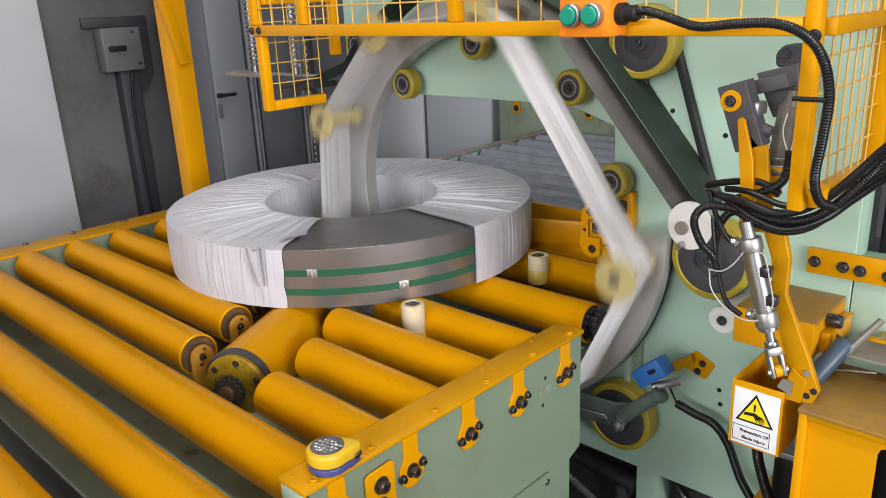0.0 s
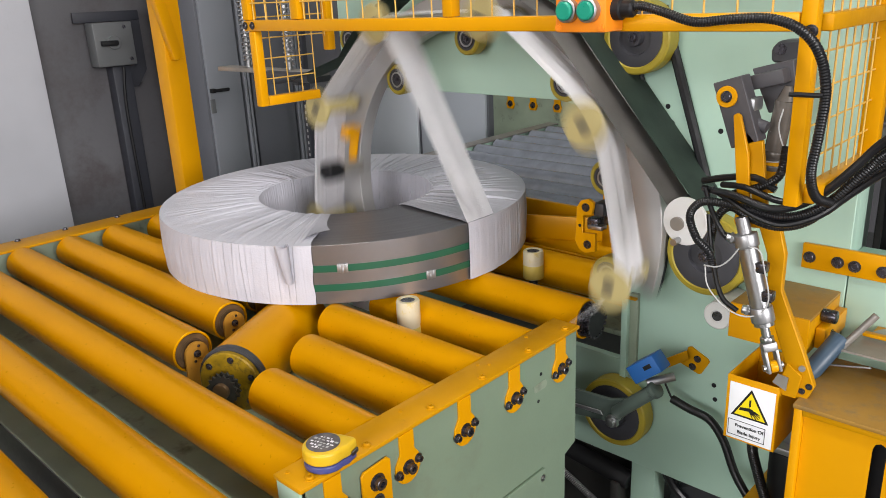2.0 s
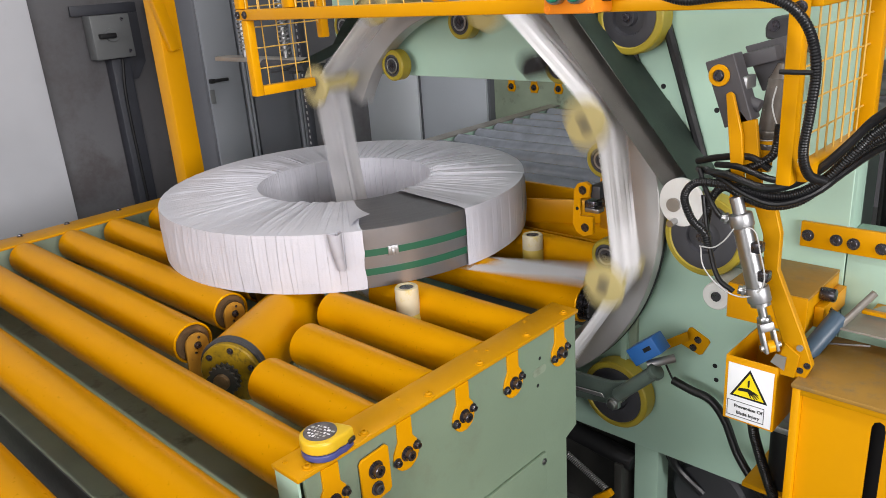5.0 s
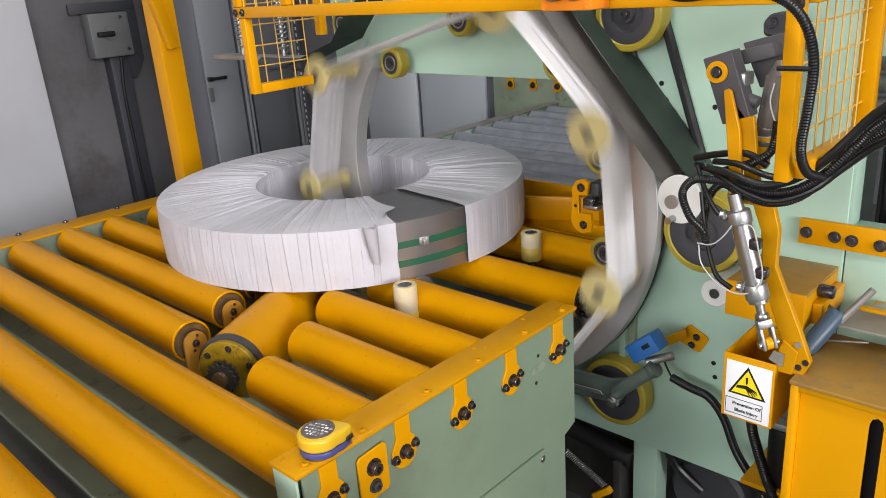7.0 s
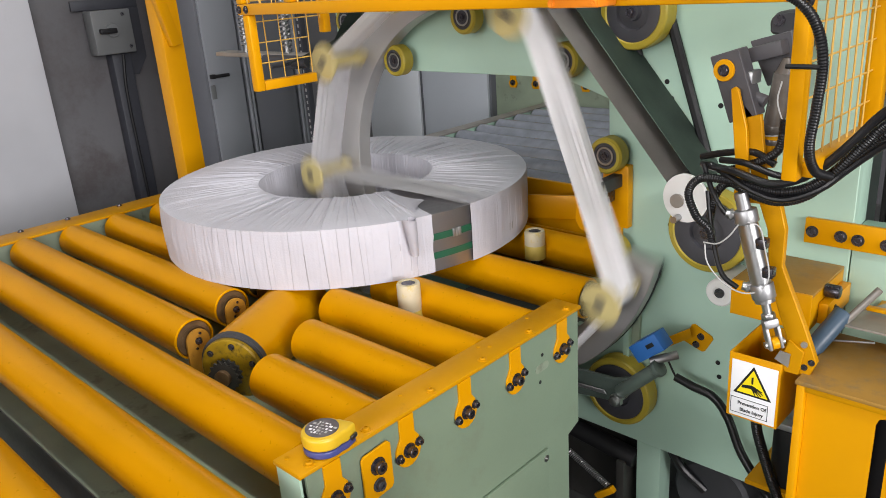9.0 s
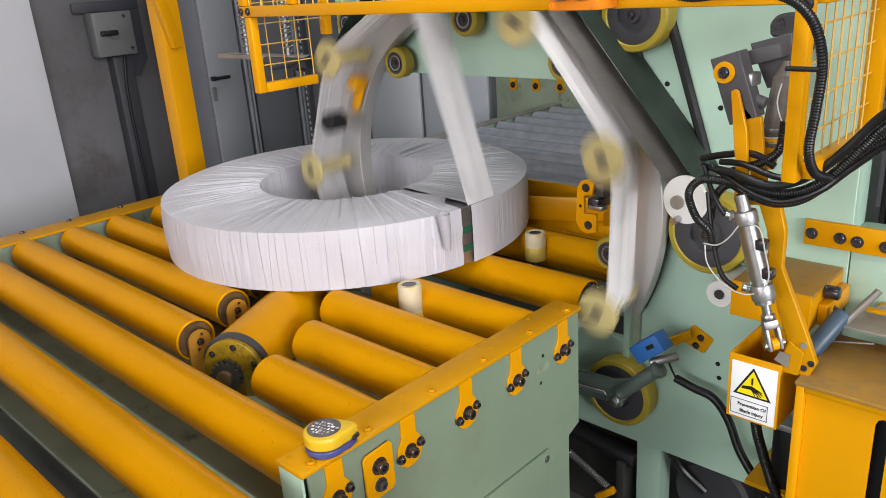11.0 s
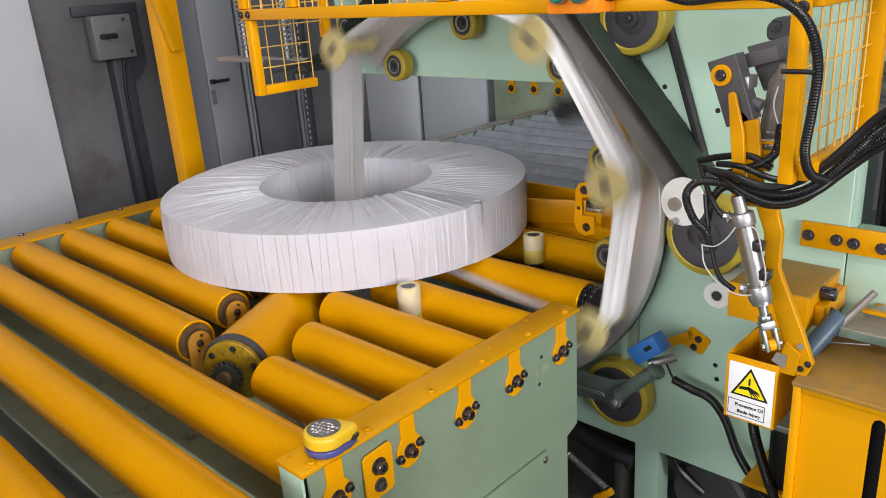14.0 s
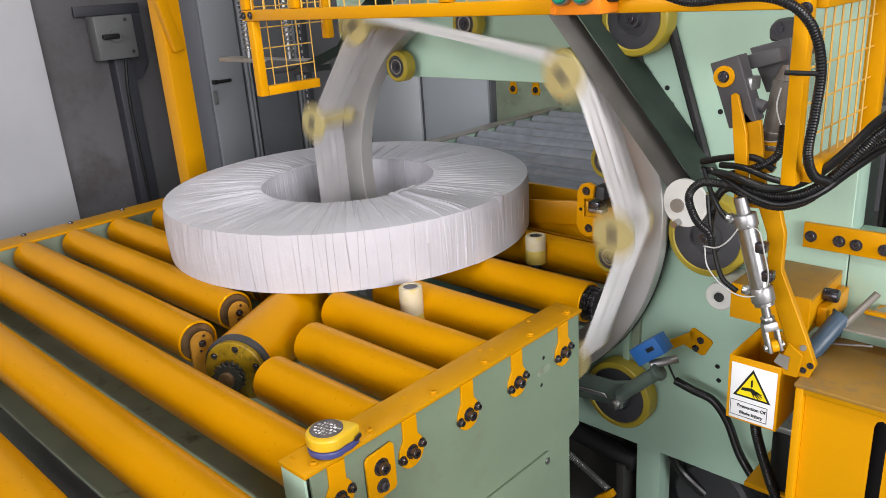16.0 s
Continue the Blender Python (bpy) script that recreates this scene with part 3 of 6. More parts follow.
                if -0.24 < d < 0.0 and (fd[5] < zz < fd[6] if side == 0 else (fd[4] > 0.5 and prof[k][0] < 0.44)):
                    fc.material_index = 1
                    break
    bmesh.ops.recalc_face_normals(bm, faces=bm.faces)
    return bm


def cyl_point(a, r, z):
    return Vector((CX + r * math.cos(radians(a)), CY + r * math.sin(radians(a)), z))


def build_coil():
    c = thing("steel_coil", (CX, CY, CZ), "flat-lying coil of grey strip steel, being wrapped in white woven film", "coil")
    bm = B()
    rnd = random.Random(3)
    prof = [(0.0, R_IN), (0.0, R_OUT - 0.001), (0.001, R_OUT)]
    prof += [(H - 0.001, R_OUT), (H, R_OUT - 0.001)]
    for k in range(1, 40):
        prof.append((H - rnd.uniform(0.0, 0.0007), R_OUT - 0.001 - (R_OUT - R_IN - 0.002) * k / 40))
    prof += [(H, R_IN + 0.001), (H - 0.001, R_IN), (0.0, R_IN)]
    lathe(bm, (CX, CY, CZ), (0, 0, 1), prof, 160)
    bmesh.ops.recalc_face_normals(bm, faces=bm.faces)
    part("strip_winding", bm, COILM, c, "bare grey steel strip winding")
    for z in (0.0895, 0.0415):
        bm = B(); lathe(bm, (CX, CY, CZ + z), (0, 0, 1), [(-0.0085, R_OUT), (-0.0085, R_OUT + 0.0012), (0.0085, R_OUT + 0.0012), (0.0085, R_OUT)], 160)
        part("strap", bm, STRAP, c, "dark green plastic strap round the coil")
    for a, z in ((-51.1, 0.0895), (-27.7, 0.0415)):
        p = cyl_point(a, R_OUT + 0.0012, CZ + z)
        m = Matrix.Translation(p) @ Matrix.Rotation(radians(a), 4, "Z")
        bm = B()
        box(bm, 0, 0.0022, -0.013, 0.013, -0.011, 0.011, 0.0006, m)
        box(bm, 0.002, 0.004, -0.012, -0.004, -0.010, 0.010, 0.0005, m)
        box(bm, 0.002, 0.004, 0.004, 0.012, -0.010, 0.010, 0.0005, m)
        box(bm, 0.002, 0.0032, -0.003, 0.003, -0.012, 0.002, 0.0003, m)
        part("strap_buckle", bm, ALU, c, "crimped bright metal strap buckle")
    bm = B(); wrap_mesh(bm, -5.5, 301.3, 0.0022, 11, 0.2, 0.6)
    part("film_wrap", bm, [FILM, FILM_CREASE], c, "pleated white woven film wound round the coil")
    # loose tail and turned corner at the first edge
    a = -65.6
    bm = B()
    prev = None
    for k in range(13):
        q = k / 12
        z = CZ + H + 0.006 - 0.094 * q
        rad = 0.017 * (1 - 0.45 * q)
        aa = a + 1.0 * q
        row = []
        for j in range(11):
            th = radians(-95 + 265 * j / 10)
            out = 0.0175 + rad * math.cos(th) + 0.003 * math.sin(q * 3.1) - 0.004 * q
            row.append(bm.verts.new(cyl_point(aa + math.degrees(rad * math.sin(th) / R_OUT), R_OUT + out, z + 0.002 * math.sin(j))))
        if prev:
            for j in range(10):
                bm.faces.new((prev[j], prev[j + 1], row[j + 1], row[j]))
        prev = row
    bmesh.ops.solidify(bm, geom=bm.faces[:], thickness=0.0010)
    tail = part("film_tail", bm, FILM, c, "loose rolled tail of white film")
    bm = B()
    prev = None
    for k in range(7):
        q = k / 6
        row = []
        for j in range(7):
            u = j / 6
            p = cyl_point(-61.5, 0.285 + 0.215 * q, 0).lerp(cyl_point(-58.0 + 4.9 * q ** 2.2 if q < 0.86 else -53.2 - 42 * (q - 0.86), 0.285 + 0.19 * q, 0), u)
            row.append(bm.verts.new((p.x, p.y, CZ + H + 0.0062 + 0.0055 * u * q + 0.0012 * math.sin(5 * q + 3 * u))))
        if prev:
            for j in range(6):
                bm.faces.new((prev[j], prev[j + 1], row[j + 1], row[j]))
        prev = row
    bmesh.ops.solidify(bm, geom=bm.faces[:], thickness=0.0010)
    corner = part("film_corner", bm, FILM, c, "turned corner of white film")
    strips = []
    for k in range(15):
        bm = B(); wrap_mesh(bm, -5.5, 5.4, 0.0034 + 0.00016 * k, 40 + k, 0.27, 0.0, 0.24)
        strips.append(part("film_turn", bm, [FILM, FILM_CREASE], c, "fresh turn of white film"))
    return c, strips, tail, corner


# ---- wrapping ring ----
RX, RY, RZ = -1.3125, 1.42, 0.961
R_ROLL, ROLL_R = 0.506, 0.018
FY0, FY1 = 1.346, 1.459         # film edges along y


def polar(a, r, y):
    return Vector((RX + r * math.cos(radians(a)), y, RZ + r * math.sin(radians(a))))


def band(bm, path, y0, y1, wrinkle=0.0, seed=0):
    """A ribbon of film along (x, z) places."""
    cols = 18
    rnd = random.Random(seed)
    amp = [rnd.choice((-0.3, 0.2, 1.0)) * rnd.uniform(0.3, 1) * wrinkle for _ in range(cols + 1)]
    prev = None
    for i, (x, z) in enumerate(path):
        xa, za = path[max(i - 1, 0)]
        xb, zb = path[min(i + 1, len(path) - 1)]
        n = Vector((-(zb - za), 0, xb - xa)).normalized()
        row = []
        for k in range(cols + 1):
            y = y0 + (y1 - y0) * k / cols
            row.append(bm.verts.new(Vector((x, y, z)) + n * amp[k]))
        if prev:
            for k in range(cols):
                bm.faces.new((prev[k], prev[k + 1], row[k + 1], row[k]))
        prev = row
    bmesh.ops.solidify(bm, geom=bm.faces[:], thickness=0.0012)
    bmesh.ops.recalc_face_normals(bm, faces=bm.faces)
    return bm


def build_ring():
    ring = thing("wrapping_ring", (RX, RY, RZ), "open grey metal wrapping ring carrying film rollers", "machine ring")
    bm = B()
    ri, ro, y0, y1 = 0.457, 0.541, 1.486, 1.53
    lathe(bm, (RX, y1, RZ), (0, -1, 0), [(0, ri), (0, ro), (0.003, ro), (0.003, ro - 0.006), (0.013, ro - 0.006), (0.013, ro), (y1 - y0 - 0.002, ro), (y1 - y0, ro - 0.002), (y1 - y0, ri + 0.002), (y1 - y0 - 0.002, ri), (0, ri)], 96, 0, 292)
    bmesh.ops.holes_fill(bm, edges=[e for e in bm.edges if e.is_boundary], sides=0)
    bmesh.ops.remove_doubles(bm, verts=bm.verts, dist=1e-5)
    bmesh.ops.recalc_face_normals(bm, faces=bm.faces)
    # turn the opening to the local +x side
    cen = sum((v.co for v in bm.verts), Vector()) / len(bm.verts)
    now = math.degrees(math.atan2(cen.z - RZ, cen.x - RX))
    bmesh.ops.rotate(bm, cent=(RX, RY, RZ), matrix=Matrix.Rotation(radians(-(180 - now)), 3, "Y"), verts=bm.verts)
    part("ring_plate", bm, RINGM, ring, "grey metal ring plate with an opening")
    bm = B()
    lathe(bm, (RX, y1, RZ), (0, -1, 0), [(0.003, ro - 0.0055), (0.003, ro + 0.001), (0.013, ro + 0.001), (0.013, ro - 0.0055)], 96, 0, 292)
    bmesh.ops.rotate(bm, cent=(RX, RY, RZ), matrix=Matrix.Rotation(radians(-(180 - now)), 3, "Y"), verts=bm.verts)
    part("rim_band", bm, BLACK, ring, "black rubber band in the rim")
    spots = [40 * k for k in range(1, 9)]
    for a in spots:
        p = polar(a, R_ROLL, 1.338)
        bm = B()
        lathe(bm, p, (0, 1, 0), [(-0.005, 0.0), (-0.005, 0.022), (-0.003, 0.047), (0.0, 0.050), (0.004, 0.050), (0.007, ROLL_R), (0.122, ROLL_R), (0.124, 0.020), (0.126, 0.022), (0.132, 0.022), (0.134, 0.020), (0.134, 0.014), (0.147, 0.014), (0.147, 0.0)], 36)
        rl = part("guide_roller", bm, CREAM, ring, "cream plastic flanged roller", at=p)
        bm = B(); lathe(bm, p - Vector((0, 0.0068, 0)), (0, 1, 0), [(0.0, 0.0), (0.0, 0.0135), (0.001, 0.0145), (0.003, 0.0145)], 20)
        part("bearing", bm, DARK, rl, "dark bearing in the roller end")
    # stored film runs from roller to roller
    for k, a in enumerate(spots):
        b = spots[(k + 1) % len(spots)]
        pa, pb = polar(a, R_ROLL, 0), polar(b, R_ROLL, 0)
        ca, cb = Vector((pa.x, pa.z)), Vector((pb.x, pb.z))
        t = (cb - ca).normalized()
        n = Vector((t.y, -t.x))
        if n.dot((ca + cb) / 2 - Vector((RX, RZ))) < 0:
            n = -n
        rr = ROLL_R + 0.0006 + 0.0003 * k
        path = [tuple(ca + n * rr + (cb - ca) * i / 8) for i in range(9)]
        c2 = polar(spots[(k + 2) % len(spots)], R_ROLL, 0)
        t2 = (Vector((c2.x, c2.z)) - cb).normalized()
        n2 = Vector((t2.y, -t2.x))
        if n2.dot((Vector((c2.x, c2.z)) + cb) / 2 - Vector((RX, RZ))) < 0:
            n2 = -n2
        for i in range(1, 5):
            path.append(tuple(cb + (n * (1 - i / 5) + n2 * i / 5).normalized() * rr))
        bm = B(); band(bm, path, FY0, FY1, 0.0045, k)
        part("film_run", bm, FILM_RUN, ring, "taut white film between rollers")
    # brake with its dark weight and orange bracket
    a = 217.0
    p = polar(a + 4.5, 0.456, 1.352)
    bm = B(); lathe(bm, p, (0, 1, 0), [(0, 0), (0, 0.024), (0.003, 0.028), (0.052, 0.028), (0.054, 0.026), (0.054, 0)], 24)
    part("film_brake", bm, BLACK, ring, "black film brake drum")
    bm = B(); rod(bm, p + Vector((0, 0.0542, 0)), p + Vector((0, 0.1345, 0)), 0.019, 20)
    part("brake_shaft", bm, BARE, ring, "grey brake shaft")
    bm = B()
    u = (polar(a + 8, 0.47, 0) - polar(a - 12, 0.47, 0)).normalized()
    m = Matrix.Translation(polar(a - 2.5, 0.478, 1.478)) @ Matrix((( u.x, 0, -u.z, 0), (0, 1, 0, 0), (u.z, 0, u.x, 0), (0, 0, 0, 1)))
    box(bm, -0.06, 0.05, -0.004, 0.004, -0.016, 0.016, 0.002, m)
    box(bm, -0.060, -0.030, -0.045, 0.004, -0.014, 0.020, 0.003, m)
    part("brake_bracket", bm, YEL, ring, "yellow brake bracket")
    return ring


def build_strand():
    """Film drawn from the ring to the coil, in pieces that slide along one another."""
    s = thing("film_strand", (RX, RY, RZ), "white film strand running from the ring to the coil", "film")
    pieces = []
    for k in range(4):
        bm = B()
        prev = None
        path = [(0.24 * i / 6, 0.0006 * k) for i in range(7)]
        for x, z in path:
            row = [bm.verts.new((x, -0.052 + 0.104 * j / 8, z + 0.002 * math.sin(j * 1.7 + x * 4 + k * 0.3))) for j in range(9)]
            if prev:
                for j in range(8):
                    bm.faces.new((prev[j], prev[j + 1], row[j + 1], row[j]))
            prev = row
        bmesh.ops.solidify(bm, geom=bm.faces[:], thickness=0.0006)
        ob = part("film_piece", bm, FILM_RUN, s, at=(0, 0, 0))
        ob.location = (0, 0, 0)
        pieces.append(ob)
    return s, pieces


# ---- machine frame ----
def wheel(x, z, r, parent, big=False, y0=1.50):
    if big:
        bm = B(); lathe(bm, (x, y0, z), (0, 1, 0), [(0.004, r - 0.018), (0.0, r - 0.013), (0.002, r - 0.003), (0.006, r), (0.044, r), (0.048, r - 0.004), (0.048, r - 0.022)], 56)
        w = part("drive_wheel", bm, TYRE, parent, "large yellow-tyred wheel with a dark disc", at=(x, y0, z))
        bm = B(); lathe(bm, (x, y0, z), (0, 1, 0), [(-0.006, 0.0), (-0.006, 0.017), (0.006, 0.019), (0.008, 0.035), (0.0, 0.038), (0.0, 0.042), (0.002, r - 0.017), (0.003, r - 0.0145), (0.045, r - 0.016), (0.045, 0)], 48)
        d = part("disc", bm, WHEEL, w, "dark grey wheel disc")
        bolt((x, y0 - 0.006, z), (0, -1, 0), 0.008, 0.008, BOLT, d)
        bm = B(); rod(bm, (x, y0 + 0.04, z), (x, 1.562, z), 0.016, 16)
        part("axle", bm, BOLT, w)
        return w
    bm = B(); lathe(bm, (x, y0, z), (0, 1, 0), [(0.004, r * 0.70), (0.0, r * 0.73), (0.0, r * 0.90), (0.005, r), (0.035, r), (0.040, r - 0.004), (0.040, r * 0.70)], 40)
    w = part("guide_wheel", bm, TYRE, parent, "small yellow-tyred guide wheel", at=(x, y0, z))
    bm = B(); lathe(bm, (x, y0, z), (0, 1, 0), [(0.003, 0), (0.003, r * 0.28), (0.001, r * 0.30), (0.001, r * 0.40), (0.006, r * 0.43), (0.006, r * 0.55), (0.002, r * 0.58), (0.002, r * 0.72), (0.038, r * 0.72), (0.038, 0)], 32)
    part("bearing", bm, WHEEL, w, "dark ball bearing")
    bm = B(); lathe(bm, (x, y0 + 0.0005, z), (0, 1, 0), [(0.0, r * 0.40), (-0.0008, r * 0.42), (-0.0008, r * 0.50), (0.0, r * 0.52)], 32)
    part("bearing_ring", bm, STEEL, w, "bright bearing race")
    bolt((x, y0 + 0.003, z), (0, -1, 0), 0.006, 0.007, BOLT, w)
    bm = B(); rod(bm, (x, y0 + 0.036, z), (x, 1.562, z), 0.010, 14)
    part("axle", bm, BOLT, w)
    return w


PY = 1.560      # front of the machine plate


def build_machine():
    m = thing("wrapping_machine", (-0.8, 1.57, 0.0), "mint green steel frame of the coil wrapping machine", "machine")
    bm = B()
    out = [(-1.90, 1.238), (-1.08, 1.238), (-0.952, 1.196), (-0.950, 1.048), (-0.912, 1.044), (-0.912, 0.78), (-0.893, 0.78), (-0.893, 0.60), (-1.05, 0.60), (-1.05, 0.316), (-0.411, 0.316), (-0.411, 2.05), (-1.90, 2.05)]
    slab(bm, out, 0.022, face_y(PY), 0.0015)
    plate = part("front_plate", bm, GREEN, m, "mint green painted steel plate")
    bm = B(); box(bm, -0.4085, -0.10, PY, PY + 0.02, 0.02, 0.972, 0.0015)
    part("side_plate", bm, GREEN, m)
    bm = B(); box(bm, -0.455, -0.415, PY + 0.023, 1.655, 0.02, 2.05, 0.002)
    part("column", bm, GREEN, m)
    bm = B(); box(bm, -0.868, -0.80, PY + 0.01, PY + 0.07, 0.02, 0.315, 0.003)
    part("leg", bm, GREEN, m)
    bm = B(); box(bm, -1.90, -0.47, 2.08, 2.10, 1.24, 2.05, 0.002)
    part("rear_plate", bm, GREEN, m)
    for x, z in ((-0.809, 1.241), (-0.797, 1.206), (-0.660, 0.608), (-0.655, 0.573), (-0.79, 0.92), (-0.60, 1.30), (-0.687, 1.197)):
        bm = B(); rod(bm, (x, PY - 0.0012, z), (x, PY + 0.0005, z), 0.0056, 14)
        part("hole", bm, BLACK, plate)
    for x, z in ((-1.598, 1.272), (-1.337, 1.385), (-1.041, 1.286), (-0.926, 1.077), (-0.914, 0.845), (-1.789, 1.378)):
        wheel(x, z, 0.042, m)
    for x, z, r in ((-0.862, 1.390, 0.078), (-0.677, 0.938, 0.090), (-0.890, 0.477, 0.090)):
        wheel(x, z, r, m, True)
    # dark cable line on the plate
    bm = B(); tube(bm, [(-0.825, PY - 0.012, 1.45), (-0.79, PY - 0.012, 1.344), (-0.706, PY - 0.012, 1.093)], 0.0105, 8)
    part("cable", bm, BLACK, m, "black cable on the plate")
    bm = B(); tube(bm, [(-0.89, PY - 0.012, 1.36), (-0.872, PY - 0.012, 1.30), (-0.846, PY - 0.012, 1.21)], 0.009, 8)
    part("cable", bm, BLACK, m, "black cable on the plate")
    # screwed yellow rail
    bm = B(); box(bm, -0.496, -0.12, PY - 0.012, PY - 0.001, 0.938, 0.990, 0.002)
    rail = part("rail", bm, YEL, m, "yellow rail with dark screws")
    for x, z in ((-0.481, 0.963), (-0.428, 0.962), (-0.397, 0.960), (-0.347, 0.959), (-0.30, 0.959)):
        bolt((x, PY - 0.012, z), (0, -1, 0), 0.0082, 0.007, BOLT, rail)
    return m


def build_belt():
    t = thing("drive_belt", (-0.67, 1.45, 1.05), "wide dark green flat drive belt", "belt")
    path = []
    for a in range(140, 52, -4):
        p = polar(a, 0.583, 0)
        path.append((p.x, p.z))
    e = (-0.684, 1.082)
    x0, z0 = path[-1]
    for k in range(1, 9):
        path.append((x0 + (e[0] - x0) * k / 8, z0 + (e[1] - z0) * k / 8))
    for a in range(30, -100, -15):
        path.append((-0.699 + 0.020 * math.cos(radians(a)), 1.067 + 0.020 * math.sin(radians(a))))
    s = polar(140, 0.583, 0)
    path = [(-2.02 + (s.x + 2.02) * k / 4, 1.255 + (s.z - 1.255) * k / 4) for k in range(4)] + path
    inner = [polar(a, 0.563, 0) for a in range(84, 58, -4)]
    inner = [(p.x, p.z) for p in inner]
    x0, z0 = inner[-1]
    inner += [(x0 + (-0.712 - x0) * k / 8, z0 + (1.070 - z0) * k / 8) for k in range(1, 9)]

    def ribbon(pts, y0, y1):
        bm = B()
        prev = None
        for x, z in pts:
            row = [bm.verts.new((x, y0, z)), bm.verts.new((x, y1, z))]
            if prev:
                bm.faces.new((prev[0], prev[1], row[1], row[0]))
            prev = row
        bmesh.ops.solidify(bm, geom=bm.faces[:], thickness=0.003)
        return bm
    part("belt", ribbon(path, 1.432, 1.552), BELT, t)
    part("inner_strand", ribbon(inner, 1.388, 1.484), BELTG, t, "worn grey-brown inner strand of the belt")
    bm = B(); lathe(bm, (-0.699, 1.386, 1.067), (0, 1, 0), [(0, 0), (0, 0.012), (0.004, 0.0145), (0.11, 0.0145), (0.174, 0.012), (0.174, 0)], 32)
    part("pulley", bm, DARK, t)
    # white cover disc with a dark boss
    bm = B(); slab(bm, [(-0.668 + 0.046 * math.cos(radians(a)), 1.048 + 0.049 * math.sin(radians(a))) for a in range(0, 360, 10)], 0.008, face_y(1.374), 0.001)
    d = part("cover_disc", bm, WHITE, t, "white plastic cover disc")
    bm = B(); rod(bm, (-0.682, 1.368, 1.042), (-0.682, 1.376, 1.042), 0.014, 20)
    part("boss", bm, BARE, d, "brown worn boss")
    bm = B(); rod(bm, (-0.679, 1.352, 1.008), (-0.679, 1.376, 1.008), 0.007, 14)
    part("pin", bm, STEEL, d)
    bm = B(); lathe(bm, (-2.02, 1.385, 1.262), (0, 1, 0), [(0, 0), (0, 0.010), (0.11, 0.010), (0.11, 0)], 16)
    part("tension_roller", bm, DARK, t)


# ---- times ----
GAP_SEEN = ((0.0, 34.7), (0.2, 18.9), (1.5, 32.9), (3.0, 29.1), (3.5, 29.8), (7.0, 24.3), (8.3, 39.0), (9.0, 20.5), (12.5, 16.3), (14.5, 11.1), (14.6, 4.8), (15.1, 4.4), (15.2, 35.5), (15.5, 0.6), (16.0, 0.7))
RATE = 318.5


def ring_angle(t):
    """Where the ring's opening points, in degrees up from +x."""
    off = [(s, (p - 34.7 - RATE * s + 20) % 40 - 20) for s, p in GAP_SEEN]
    return 34.7 + RATE * t + float(np.interp(t, [s for s, _ in off], [o for _, o in off]))


def strand_pose(t):
    """Start, direction and length of the free strand: from its roller to the corner of the coil that it touches."""
    a = ring_angle(t) + 160
    c = polar(a, R_ROLL + 0.015, 1.408)
    x0, x1, z0, z1 = CX + R_IN - 0.006, CX + R_OUT + 0.006, CZ - 0.004, CZ + H + 0.006
    cs = [Vector((x, 1.408, z)) for x in (x0, x1) for z in (z0, z1)]
    for k in cs:
        u = k - c
        if all(u.x * (o - c).z - u.z * (o - c).x <= 1e-9 for o in cs):
            best = k
    u = best - c
    return c, u.normalized(), u.length


def motions():
    steps = [i / 30 for i in range(481)]
    walk(RING, [(i / 10, pose(RX, RY, RZ, 0, -ring_angle(i / 10), 0)) for i in range(161)])
    walk(COIL, [(float(t), pose(CX, CY, CZ, 0, 0, COIL_RATE * t)) for t in range(17)])
    for k, st in enumerate(STRIPS):
        tk = 0.75 + 1.1303 * k
        ts = sorted({0.0, 16.0} | {x for x in (tk / 2, tk - 0.1, tk, tk + 0.1, tk + 1.0) if x < 16.0})
        walk(st, [(t, pose(0, 0, 0, 0, 0, -COIL_RATE * min(t, tk))) for t in ts])
    # the strand presses the loose tail and the turned corner flat
    push = [(0.0, 0.0), (12.7, 0.0), (13.3, 1.0), (16.0, 1.0)]
    walk(TAIL, [(t, pose(-0.022 * q * math.cos(radians(-65.6)), -0.022 * q * math.sin(radians(-65.6)), 0)) for t, q in push])
    walk(CORNER, [(t, pose(0, 0, -0.007 * q)) for t, q in push])
    main, slides = [], [[] for _ in PIECES]
    for t in steps:
        c, u, ln = strand_pose(t)
        y = Vector((0, 1, 0))
        m = Matrix((u, y, u.cross(y))).transposed().to_4x4()
        m.translation = c
        main.append((t, m))
        for k, rows in enumerate(slides):
            rows.append((t, pose(max(0.0, ln - 0.24) * k / 3, 0, 0)))
    walk(STRAND, main)
    for ob, rows in zip(PIECES, slides):
        walk(ob, rows)

